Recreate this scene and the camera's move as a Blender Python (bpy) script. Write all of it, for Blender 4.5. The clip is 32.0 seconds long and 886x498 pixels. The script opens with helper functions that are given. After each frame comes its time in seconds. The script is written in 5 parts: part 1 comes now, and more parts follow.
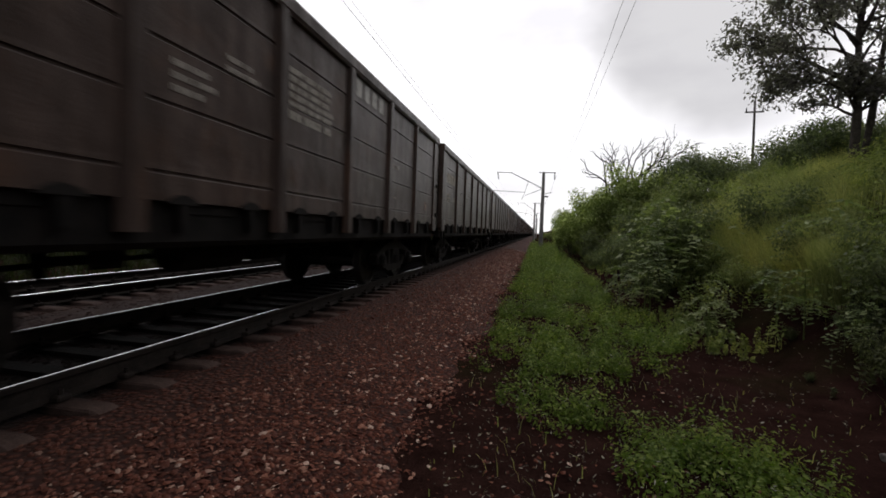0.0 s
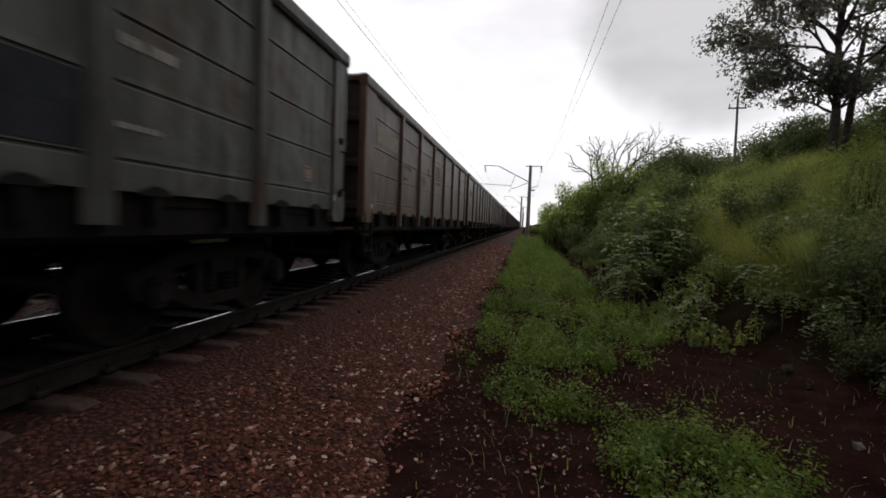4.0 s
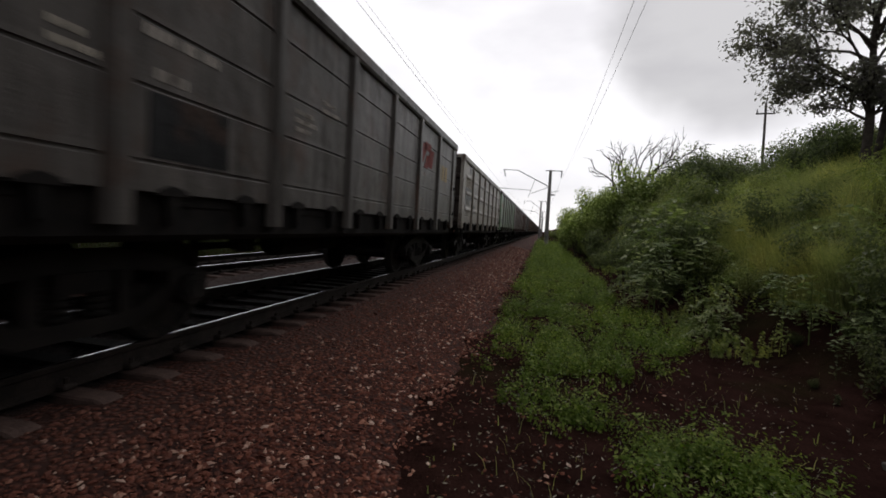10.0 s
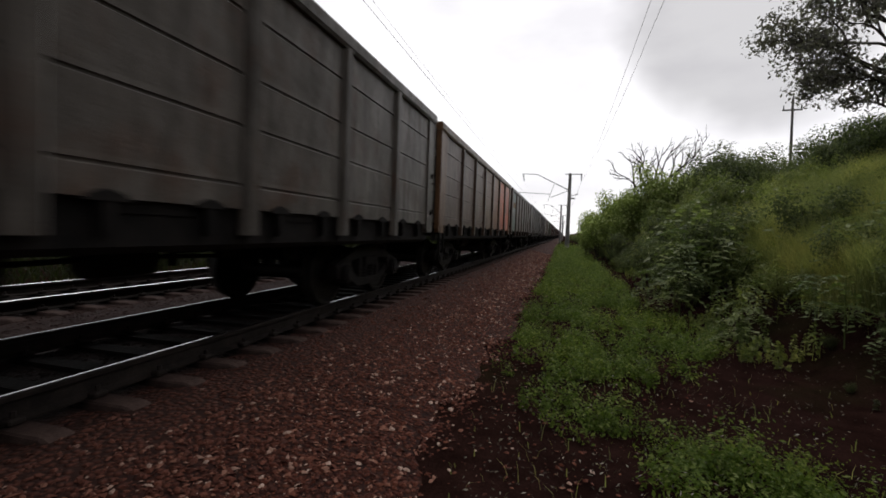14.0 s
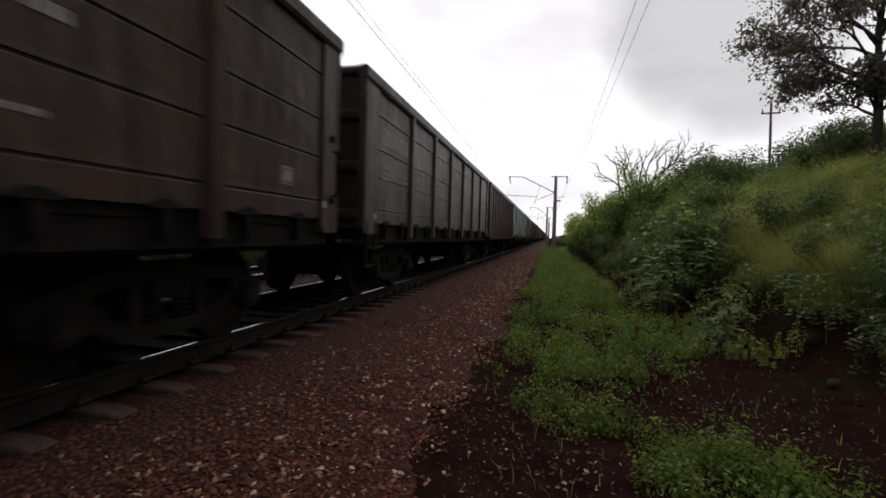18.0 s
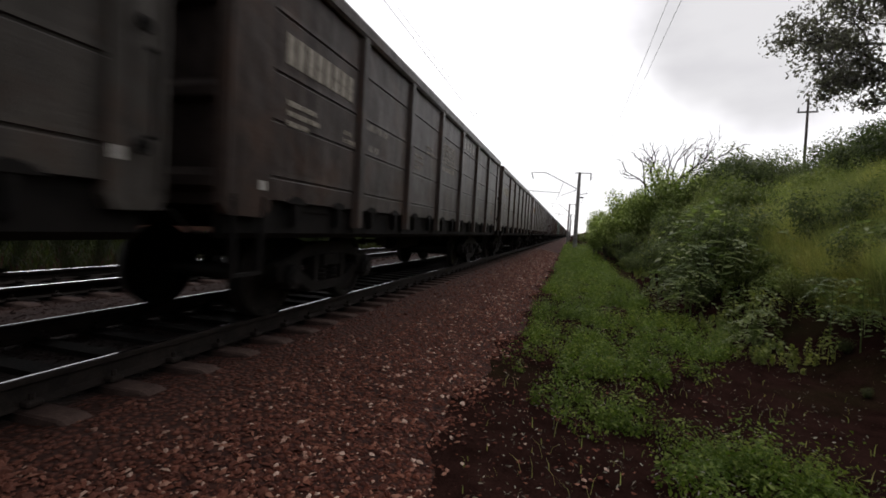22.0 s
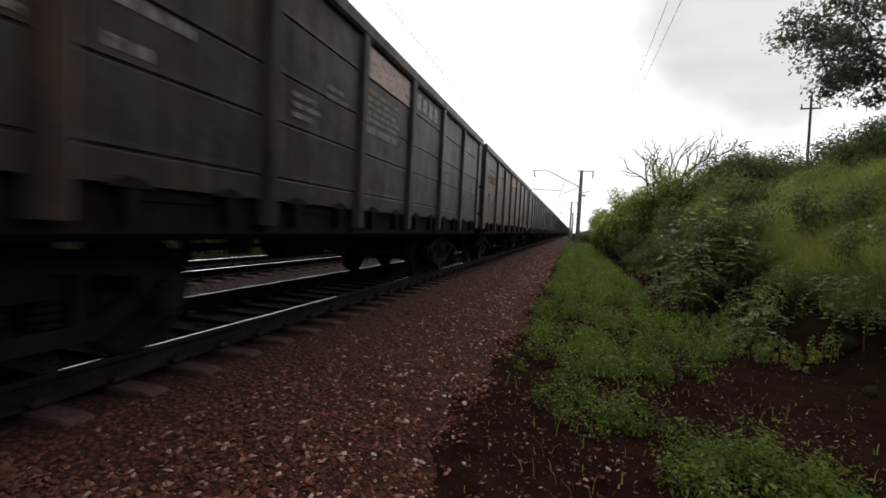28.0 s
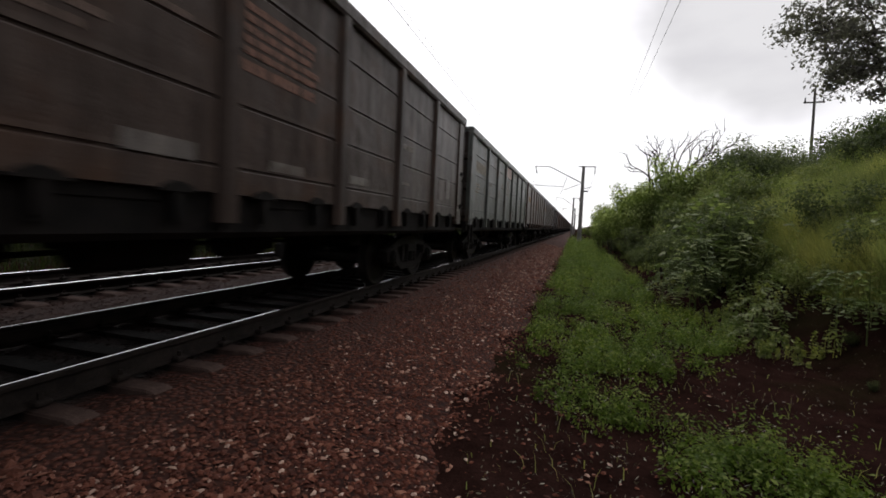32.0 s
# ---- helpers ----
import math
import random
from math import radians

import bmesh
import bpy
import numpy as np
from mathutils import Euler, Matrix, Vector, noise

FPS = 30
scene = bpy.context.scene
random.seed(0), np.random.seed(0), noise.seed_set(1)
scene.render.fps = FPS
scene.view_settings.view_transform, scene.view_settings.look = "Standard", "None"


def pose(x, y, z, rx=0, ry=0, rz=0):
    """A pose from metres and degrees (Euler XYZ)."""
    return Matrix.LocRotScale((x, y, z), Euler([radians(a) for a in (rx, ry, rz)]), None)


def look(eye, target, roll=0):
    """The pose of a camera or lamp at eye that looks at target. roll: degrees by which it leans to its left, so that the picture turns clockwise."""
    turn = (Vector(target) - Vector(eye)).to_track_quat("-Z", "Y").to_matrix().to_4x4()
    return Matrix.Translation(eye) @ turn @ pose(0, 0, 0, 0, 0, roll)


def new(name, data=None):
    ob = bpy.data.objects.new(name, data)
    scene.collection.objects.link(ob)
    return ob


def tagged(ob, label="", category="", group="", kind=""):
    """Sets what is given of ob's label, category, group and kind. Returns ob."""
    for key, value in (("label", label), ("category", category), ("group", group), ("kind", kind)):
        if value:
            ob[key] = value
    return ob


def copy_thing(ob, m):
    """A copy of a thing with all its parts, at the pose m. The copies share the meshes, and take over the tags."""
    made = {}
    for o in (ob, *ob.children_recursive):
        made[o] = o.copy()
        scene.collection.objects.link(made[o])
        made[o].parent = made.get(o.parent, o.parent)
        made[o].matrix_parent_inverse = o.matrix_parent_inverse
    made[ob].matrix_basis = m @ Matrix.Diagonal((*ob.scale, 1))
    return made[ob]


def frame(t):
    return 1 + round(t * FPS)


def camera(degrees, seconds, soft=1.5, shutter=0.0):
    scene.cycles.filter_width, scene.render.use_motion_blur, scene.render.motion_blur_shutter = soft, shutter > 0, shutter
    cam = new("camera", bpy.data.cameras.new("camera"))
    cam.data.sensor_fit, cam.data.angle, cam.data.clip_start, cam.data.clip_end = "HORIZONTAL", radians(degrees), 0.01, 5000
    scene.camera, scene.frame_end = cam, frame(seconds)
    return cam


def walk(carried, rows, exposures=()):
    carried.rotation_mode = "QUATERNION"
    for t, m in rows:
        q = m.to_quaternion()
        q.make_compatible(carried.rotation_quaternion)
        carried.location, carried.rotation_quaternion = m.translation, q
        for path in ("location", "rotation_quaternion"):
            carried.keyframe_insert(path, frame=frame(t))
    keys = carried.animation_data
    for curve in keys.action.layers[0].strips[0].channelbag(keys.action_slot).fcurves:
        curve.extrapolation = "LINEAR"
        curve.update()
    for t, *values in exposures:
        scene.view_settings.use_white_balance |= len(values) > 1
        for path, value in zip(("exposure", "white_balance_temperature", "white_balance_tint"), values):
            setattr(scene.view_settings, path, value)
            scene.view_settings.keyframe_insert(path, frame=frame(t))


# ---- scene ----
cam = camera(88.84, 32.0, 1.7, 0.25)
STANCE = [                       # seconds, x, height over the rail heads, rx, ry, rz
    (0.0, -0.017, 1.146, 87.60, -2.03, 11.86),
    (0.5, -0.018, 1.147, 87.78, -1.96, 11.59),
    (1.0, -0.019, 1.148, 87.58, -2.10, 10.59),
    (1.5, -0.020, 1.149, 86.87, -2.52, 9.50),
    (2.0, -0.021, 1.151, 86.63, -2.51, 8.90),
    (2.5, -0.022, 1.152, 86.61, -2.32, 8.33),
    (3.0, -0.023, 1.153, 86.72, -2.23, 8.75),
    (3.5, -0.024, 1.154, 87.07, -2.16, 9.01),
    (4.0, -0.025, 1.155, 86.77, -2.29, 10.20),
    (4.5, -0.026, 1.156, 86.58, -2.84, 12.02),
    (6.5, -0.030, 1.160, 87.50, -3.86, 12.86),
    (7.0, -0.031, 1.161, 87.45, -3.69, 12.99),
    (7.5, -0.032, 1.162, 87.05, -3.66, 13.07),
    (8.0, -0.033, 1.163, 87.37, -3.62, 12.89),
    (8.5, -0.027, 1.164, 87.43, -3.48, 13.02),
    (9.0, -0.022, 1.164, 87.73, -3.13, 13.66),
    (9.5, -0.016, 1.164, 87.69, -3.10, 13.20),
    (10.0, -0.011, 1.164, 87.08, -3.20, 12.54),
    (10.5, -0.006, 1.164, 87.53, -1.95, 13.26),
    (11.0, -0.000, 1.164, 87.20, -1.68, 11.28),
    (11.5, 0.005, 1.165, 88.02, -1.71, 11.98),
    (12.0, 0.010, 1.165, 87.99, -1.66, 11.91),
    (12.5, 0.016, 1.165, 87.69, -1.10, 10.62),
    (13.0, 0.021, 1.165, 87.79, -1.65, 11.81),
    (13.5, 0.016, 1.163, 87.51, -1.89, 14.96),
    (15.5, -0.005, 1.153, 88.70, -2.66, 14.77),
    (16.0, -0.010, 1.151, 88.24, -2.08, 14.72),
    (16.5, -0.015, 1.148, 88.27, -2.03, 13.83),
    (17.0, -0.020, 1.146, 88.33, -1.66, 12.95),
    (17.5, -0.025, 1.144, 88.26, -1.68, 12.50),
    (18.0, -0.030, 1.141, 88.19, -1.66, 13.37),
    (18.5, -0.035, 1.139, 87.80, -1.17, 15.09),
    (19.0, -0.040, 1.136, 88.47, -1.43, 15.93),
    (19.5, -0.046, 1.134, 87.67, -1.87, 14.81),
    (20.0, -0.051, 1.132, 88.42, -1.76, 15.69),
    (20.5, -0.056, 1.129, 88.26, -2.09, 16.34),
    (21.0, -0.061, 1.127, 87.80, -2.96, 16.21),
    (21.5, -0.066, 1.124, 87.31, -3.18, 15.96),
    (22.0, -0.071, 1.122, 87.31, -3.26, 15.89),
    (22.5, -0.076, 1.119, 86.99, -3.38, 15.41),
    (23.0, -0.082, 1.117, 87.62, -3.58, 15.25),
    (23.5, -0.080, 1.119, 87.67, -3.30, 13.62),
    (24.0, -0.078, 1.120, 86.92, -2.13, 13.63),
    (24.5, -0.076, 1.122, 87.74, -1.91, 13.18),
    (25.0, -0.074, 1.124, 88.02, -2.60, 14.46),
    (25.5, -0.072, 1.125, 88.30, -3.02, 16.46),
    (27.5, -0.064, 1.132, 87.11, -3.24, 16.19),
    (28.0, -0.062, 1.133, 87.12, -2.99, 16.15),
    (28.5, -0.060, 1.135, 87.42, -2.88, 16.73),
    (29.0, -0.058, 1.137, 86.60, -3.16, 15.89),
    (29.5, -0.056, 1.138, 86.83, -3.09, 15.63),
    (30.0, -0.054, 1.140, 86.63, -3.08, 15.62),
    (30.5, -0.054, 1.140, 86.76, -2.78, 15.66),
    (31.0, -0.054, 1.140, 86.56, -2.86, 16.21),
    (31.5, -0.054, 1.140, 86.93, -2.70, 16.34),
    (32.0, -0.054, 1.140, 86.67, -2.68, 16.40),
]
EXPOSED = [(0, 0.05), (1, 0.12), (2, -0.03), (4, -0.03), (7, 0.1), (8, 0.06), (9.5, -0.06), (12, -0.05), (13, 0.0), (16, 0.0), (17, -0.05), (19, 0.02), (22, 0.2), (25, 0.12), (28, 0.24), (32, 0.2)]
walk(cam, [(t, pose(x, 0, z, rx, ry, rz)) for t, x, z, rx, ry, rz in STANCE], [(t, e, 6500, 13) for t, e in EXPOSED])

# ---- light: a bright overcast sky ----
world = bpy.data.worlds.new("overcast")
scene.world = world
world.use_nodes = True
wn, wl = world.node_tree.nodes, world.node_tree.links
wn.clear()
w_out, w_bg = wn.new("ShaderNodeOutputWorld"), wn.new("ShaderNodeBackground")
w_sky = wn.new("ShaderNodeTexSky")
w_sky.sky_type, w_sky.sun_disc = "NISHITA", False
w_sky.sun_elevation, w_sky.sun_rotation = radians(48), radians(20)
w_co = wn.new("ShaderNodeTexCoord")
w_map = wn.new("ShaderNodeMapping")
w_map.inputs["Scale"].default_value = (1.6, 1.6, 4.0)
w_noise = wn.new("ShaderNodeTexNoise")
w_noise.inputs["Scale"].default_value, w_noise.inputs["Detail"].default_value = 1.7, 5
w_ramp = wn.new("ShaderNodeValToRGB")
w_ramp.color_ramp.elements[0].position, w_ramp.color_ramp.elements[0].color = 0.34, (0.85, 0.845, 0.86, 1)
w_ramp.color_ramp.elements[1].position, w_ramp.color_ramp.elements[1].color = 0.52, (1.0, 1.0, 1.0, 1)
w_mix = wn.new("ShaderNodeMixRGB")
w_mix.inputs[0].default_value = 0.94
wl.new(w_co.outputs["Generated"], w_map.inputs["Vector"])
wl.new(w_map.outputs[0], w_noise.inputs["Vector"])
wl.new(w_noise.outputs[0], w_ramp.inputs[0])
w_dim = wn.new("ShaderNodeVectorMath")
w_dim.operation = "SCALE"
w_dim.inputs["Scale"].default_value = 0.1
wl.new(w_sky.outputs[0], w_dim.inputs[0])
wl.new(w_dim.outputs[0], w_mix.inputs[1])
wl.new(w_ramp.outputs[0], w_mix.inputs[2])
w_bg.inputs["Strength"].default_value = 1.12
# the cloud is thin along the line ahead and heavy overhead and behind
w_dot = wn.new("ShaderNodeVectorMath")
w_dot.operation = "DOT_PRODUCT"
w_dot.inputs[1].default_value = (0.0, 0.985, 0.17)
w_thin = wn.new("ShaderNodeMapRange")
w_thin.interpolation_type = "SMOOTHSTEP"
for w_name, w_value in (("From Min", 0.42), ("From Max", 0.84), ("To Min", 0.48), ("To Max", 1.0)):
    w_thin.inputs[w_name].default_value = w_value
# one heavier grey cloud beside the line
w_blot = wn.new("ShaderNodeVectorMath")
w_blot.operation = "DOT_PRODUCT"
w_blot.inputs[1].default_value = Vector((0.285, 0.86, 0.39)).normalized()
w_edge = wn.new("ShaderNodeTexNoise")
w_edge.inputs["Scale"].default_value, w_edge.inputs["Detail"].default_value = 3.5, 4
w_sum = wn.new("ShaderNodeMath")
w_sum.operation = "MULTIPLY_ADD"
w_sum.inputs[1].default_value = 0.03
w_grey = wn.new("ShaderNodeMapRange")
w_grey.interpolation_type = "SMOOTHSTEP"
for w_name, w_value in (("From Min", 0.990), ("From Max", 1.004), ("To Min", 1.0), ("To Max", 0.63)):
    w_grey.inputs[w_name].default_value = w_value
wl.new(w_co.outputs["Generated"], w_blot.inputs[0])
wl.new(w_co.outputs["Generated"], w_edge.inputs["Vector"])
wl.new(w_edge.outputs[0], w_sum.inputs[0])
wl.new(w_blot.outputs["Value"], w_sum.inputs[2])
wl.new(w_sum.outputs[0], w_grey.inputs["Value"])
w_both = wn.new("ShaderNodeMath")
w_both.operation = "MULTIPLY"
wl.new(w_grey.outputs[0], w_both.inputs[0])
w_all = wn.new("ShaderNodeVectorMath")
w_all.operation = "SCALE"
wl.new(w_co.outputs["Generated"], w_dot.inputs[0])
wl.new(w_dot.outputs["Value"], w_thin.inputs["Value"])
wl.new(w_mix.outputs[0], w_all.inputs[0])
wl.new(w_thin.outputs[0], w_both.inputs[1])
wl.new(w_both.outputs[0], w_all.inputs["Scale"])
wl.new(w_all.outputs[0], w_bg.inputs["Color"])
wl.new(w_bg.outputs[0], w_out.inputs[0])
sun = new("sun", bpy.data.lights.new("sun", "SUN"))
sun.data.energy, sun.data.angle, sun.data.color = 0.5, radians(30), (1.0, 0.97, 0.92)
sun.matrix_world = look((0, 0, 60), (-9, -28, 20))


# ---- materials ----
def material(name, rough=0.8, metal=0.0):
    m = bpy.data.materials.new(name)
    m.use_nodes = True
    b = m.node_tree.nodes["Principled BSDF"]
    b.inputs["Roughness"].default_value, b.inputs["Metallic"].default_value = rough, metal
    b.inputs["Specular IOR Level"].default_value = 0.5 if metal else 0.22
    return m, m.node_tree.nodes, m.node_tree.links, b


def texture(n, l, scale, detail=4, where="Object", stretch=(1, 1, 1), shift=None):
    co, mp, tx = n.new("ShaderNodeTexCoord"), n.new("ShaderNodeMapping"), n.new("ShaderNodeTexNoise")
    mp.inputs["Scale"].default_value = stretch
    tx.inputs["Scale"].default_value, tx.inputs["Detail"].default_value = scale, detail
    tx.inputs["Roughness"].default_value = 0.6
    l.new(co.outputs[where], mp.inputs["Vector"])
    l.new(mp.outputs[0], tx.inputs["Vector"])
    if shift:
        l.new(shift, mp.inputs["Location"])
    return tx.outputs[0]


def ramp(n, l, fac, *stops):
    r = n.new("ShaderNodeValToRGB")
    e = r.color_ramp.elements
    while len(e) < len(stops):
        e.new(0.5)
    for s, (p, c) in zip(e, stops):
        s.position, s.color = p, (*c, 1) if len(c) == 3 else c
    l.new(fac, r.inputs[0])
    return r.outputs[0]


def mix(n, l, fac, a, b, kind="MIX"):
    x = n.new("ShaderNodeMixRGB")
    x.blend_type = kind
    for s, v in zip(x.inputs, (fac, a, b)):
        if isinstance(v, (int, float)):
            s.default_value = v
        elif isinstance(v, tuple):
            s.default_value = (*v, 1)
        else:
            l.new(v, s)
    return x.outputs[0]


def bump(n, l, b, height, strength=0.4, distance=0.01):
    x = n.new("ShaderNodeBump")
    x.inputs["Strength"].default_value, x.inputs["Distance"].default_value = strength, distance
    l.new(height, x.inputs["Height"])
    l.new(x.outputs[0], b.inputs["Normal"])


def shifted(n, l):
    """A place in the noise of its own for each object."""
    oi, mu = n.new("ShaderNodeObjectInfo"), n.new("ShaderNodeVectorMath")
    mu.operation = "SCALE"
    mu.inputs[0].default_value = (37, 61, 23)
    l.new(oi.outputs["Random"], mu.inputs["Scale"])
    return oi, mu.outputs[0]


def plain(name, c1, c2, scale=6.0, rough=0.8, metal=0.0, fine=60.0, relief=0.3, depth=0.01, where="Object"):
    m, n, l, b = material(name, rough, metal)
    b.inputs["Specular IOR Level"].default_value = 0.5 if metal or rough < 0.5 else 0.15
    big, small = texture(n, l, scale, 5, where), texture(n, l, fine, 3, where)
    col = ramp(n, l, big, (0.35, c1), (0.65, c2))
    l.new(mix(n, l, 0.5, col, ramp(n, l, small, (0.3, (0.6, 0.6, 0.6)), (0.7, (1.3, 1.3, 1.3))), "MULTIPLY"), b.inputs["Base Color"])
    bump(n, l, b, small, relief, depth)
    return m


def wagon_paint():
    """Old paint in the object's own colour, with soot, rust and rain streaks."""
    m, n, l, b = material("wagon_paint", 0.62)
    edge = n.new("ShaderNodeLayerWeight")   # weathered gloss shows at a glancing angle
    edge.inputs["Blend"].default_value = 0.5
    l.new(ramp(n, l, edge.outputs["Facing"], (0.45, (0.10, 0.10, 0.10)), (0.70, (0.6, 0.6, 0.6)), (0.88, (1.0, 1.0, 1.0))), b.inputs["Specular IOR Level"])
    l.new(ramp(n, l, edge.outputs["Facing"], (0.60, (0, 0, 0)), (0.90, (0.5, 0.5, 0.5))), b.inputs["Coat Weight"])
    b.inputs["Coat Roughness"].default_value = 0.45
    oi, sh = shifted(n, l)
    streak = texture(n, l, 3.0, 5, "Object", (1, 2.2, 0.35), sh)
    patch = texture(n, l, 1.6, 6, "Object", (1, 1, 1), sh)
    grain = texture(n, l, 45.0, 3, "Object", (1, 1, 1), sh)
    col = mix(n, l, 1.0, oi.outputs["Color"], ramp(n, l, streak, (0.28, (0.52, 0.50, 0.48)), (0.5, (0.97, 0.97, 0.97)), (0.72, (1.36, 1.33, 1.3))), "MULTIPLY")
    rust = ramp(n, l, patch, (0.52, (0, 0, 0)), (0.68, (0.7, 0.7, 0.7)))
    col = mix(n, l, rust, col, (0.075, 0.042, 0.028))
    col = mix(n, l, 0.4, col, ramp(n, l, grain, (0.3, (0.65, 0.65, 0.65)), (0.7, (1.3, 1.3, 1.3))), "MULTIPLY")
    l.new(col, b.inputs["Base Color"])
    l.new(ramp(n, l, streak, (0.3, (0.66, 0.66, 0.66)), (0.7, (0.44, 0.44, 0.44))), b.inputs["Roughness"])
    dents = texture(n, l, 2.2, 2, "Object", (1, 1, 1), sh)
    bump(n, l, b, mix(n, l, 0.12, dents, grain), 0.7, 0.05)
    return m


def marking_paint():
    m, n, l, b = material("marking_paint", 0.7)
    oi, sh = shifted(n, l)
    wear = texture(n, l, 14.0, 5, "Object", (1, 1, 1), sh)
    l.new(mix(n, l, ramp(n, l, wear, (0.5, (0, 0, 0)), (0.68, (0.8, 0.8, 0.8))), oi.outputs["Color"], (0.06, 0.05, 0.042)), b.inputs["Base Color"])
    return m


def leaf_material(name, c1, c2, c3, rough=0.5, through_light=0.4, shine=0.2, patches=0.0):
    m, n, l, b = material(name, rough)
    g = n.new("ShaderNodeNewGeometry")
    oi = n.new("ShaderNodeObjectInfo")
    col = ramp(n, l, g.outputs["Random Per Island"], (0.0, c1), (0.6, c2), (1.0, c3))
    tone = ramp(n, l, oi.outputs["Random"], (0.0, (0.75, 0.8, 0.75)), (1.0, (1.2, 1.15, 1.1)))
    col = mix(n, l, 1.0, col, tone, "MULTIPLY")
    if patches:   # drifts of drier and darker growth
        col = mix(n, l, patches, col, ramp(n, l, texture(n, l, 0.55, 3), (0.36, (0.42, 0.5, 0.42)), (0.5, (0.95, 1.0, 0.9)), (0.64, (1.7, 1.5, 1.15))), "MULTIPLY")
    l.new(col, b.inputs["Base Color"])
    b.inputs["Specular IOR Level"].default_value = shine
    tr, ms = n.new("ShaderNodeBsdfTranslucent"), n.new("ShaderNodeMixShader")
    ms.inputs[0].default_value = through_light
    l.new(mix(n, l, 1.0, col, (1.5, 1.7, 0.9), "MULTIPLY"), tr.inputs["Color"])
    l.new(b.outputs[0], ms.inputs[1])
    l.new(tr.outputs[0], ms.inputs[2])
    l.new(ms.outputs[0], n["Material Output"].inputs["Surface"])
    return m


def sleeper_material():
    """Concrete, black with oil and painted shade between the rails."""
    m, n, l, b = material("sleeper_concrete", 0.9)
    b.inputs["Specular IOR Level"].default_value = 0.1
    col = ramp(n, l, texture(n, l, 4.0, 5), (0.35, (0.046, 0.030, 0.026)), (0.65, (0.086, 0.057, 0.049)))
    co, xyz, ab = n.new("ShaderNodeTexCoord"), n.new("ShaderNodeSeparateXYZ"), n.new("ShaderNodeMath")
    ab.operation = "ABSOLUTE"
    l.new(co.outputs["Object"], xyz.inputs[0])
    l.new(xyz.outputs[0], ab.inputs[0])
    # the dark under the train is put into the colour along with oil
    oil_shade = ramp(n, l, ab.outputs[0], (0.86, (0.97, 0.97, 0.97)), (0.96, (0.05, 0.05, 0.05)))
    col = mix(n, l, oil_shade, col, (0.005, 0.004, 0.0035))
    l.new(mix(n, l, 0.5, col, ramp(n, l, texture(n, l, 60, 3), (0.3, (0.6, 0.6, 0.6)), (0.7, (1.3, 1.3, 1.3))), "MULTIPLY"), b.inputs["Base Color"])
    bump(n, l, b, texture(n, l, 25, 5), 0.6, 0.02)
    return m


PAINT, MARK = wagon_paint(), marking_paint()
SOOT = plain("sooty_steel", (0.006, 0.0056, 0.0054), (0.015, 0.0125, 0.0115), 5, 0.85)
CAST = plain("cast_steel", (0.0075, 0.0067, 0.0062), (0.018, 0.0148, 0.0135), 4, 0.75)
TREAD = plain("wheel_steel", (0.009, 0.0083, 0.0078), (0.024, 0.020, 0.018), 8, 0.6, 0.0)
SOOTY_END = plain("sooty_end_steel", (0.024, 0.018, 0.016), (0.048, 0.037, 0.033), 3, 0.9)
COAL = plain("coal", (0.01, 0.01, 0.01), (0.03, 0.03, 0.03), 4, 0.7, 0, 12, 1.0, 0.08)
RAIL_TOP = plain("polished_rail", (0.75, 0.75, 0.76), (0.9, 0.9, 0.91), 2, 0.12, 1.0, 90, 0.03)
RAIL_SIDE = plain("rusty_rail", (0.014, 0.011, 0.010), (0.030, 0.023, 0.020), 5, 0.8)
CONCRETE = sleeper_material()
MASTCON = plain("mast_concrete", (0.16, 0.155, 0.15), (0.27, 0.26, 0.25), 2, 0.85)
PALE_ROCK = plain("pale_rock", (0.10, 0.09, 0.085), (0.20, 0.18, 0.17), 12, 0.9)
GALV = plain("dull_steel", (0.06, 0.06, 0.065), (0.12, 0.12, 0.125), 8, 0.5, 0.5)
WOOD = plain("grey_pole_wood", (0.05, 0.045, 0.04), (0.12, 0.11, 0.10), 6, 0.9)
BROWNGLASS = plain("insulator_glaze", (0.03, 0.03, 0.03), (0.05, 0.05, 0.05), 6, 0.3)
BARK = plain("bark", (0.03, 0.026, 0.022), (0.075, 0.065, 0.055), 6, 0.95, 0, 30, 0.8, 0.03)
DEADWOOD = plain("dead_wood", (0.035, 0.030, 0.027), (0.075, 0.065, 0.058), 6, 0.95)
LEAF_MID = leaf_material("leaf_mid", (0.124, 0.146, 0.058), (0.180, 0.205, 0.078), (0.270, 0.290, 0.126))
WEED = leaf_material("weed_green", (0.166, 0.192, 0.072), (0.250, 0.274, 0.101), (0.384, 0.400, 0.166), patches=0.8)
SAP = leaf_material("sapling_leaf", (0.10, 0.132, 0.050), (0.165, 0.205, 0.085), (0.33, 0.37, 0.20), 0.45)
# the train's shade over the far growth is put into this green
LINESIDE_SHADE = leaf_material("lineside_shade_green", (0.009, 0.012, 0.005), (0.015, 0.019, 0.0075), (0.026, 0.031, 0.014), shine=0.05)
# the shade at the foot of the bank is put into this leaf colour
UNDERGROWTH_SHADE = leaf_material("undergrowth_shade_green", (0.038, 0.044, 0.024), (0.072, 0.082, 0.043), (0.150, 0.162, 0.089), shine=0.1)
LEAF_LIGHT = leaf_material("leaf_light", (0.117, 0.153, 0.053), (0.192, 0.233, 0.082), (0.448, 0.491, 0.296), through_light=0.55)
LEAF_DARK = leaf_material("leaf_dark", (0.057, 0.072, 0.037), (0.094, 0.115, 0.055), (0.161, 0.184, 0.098))
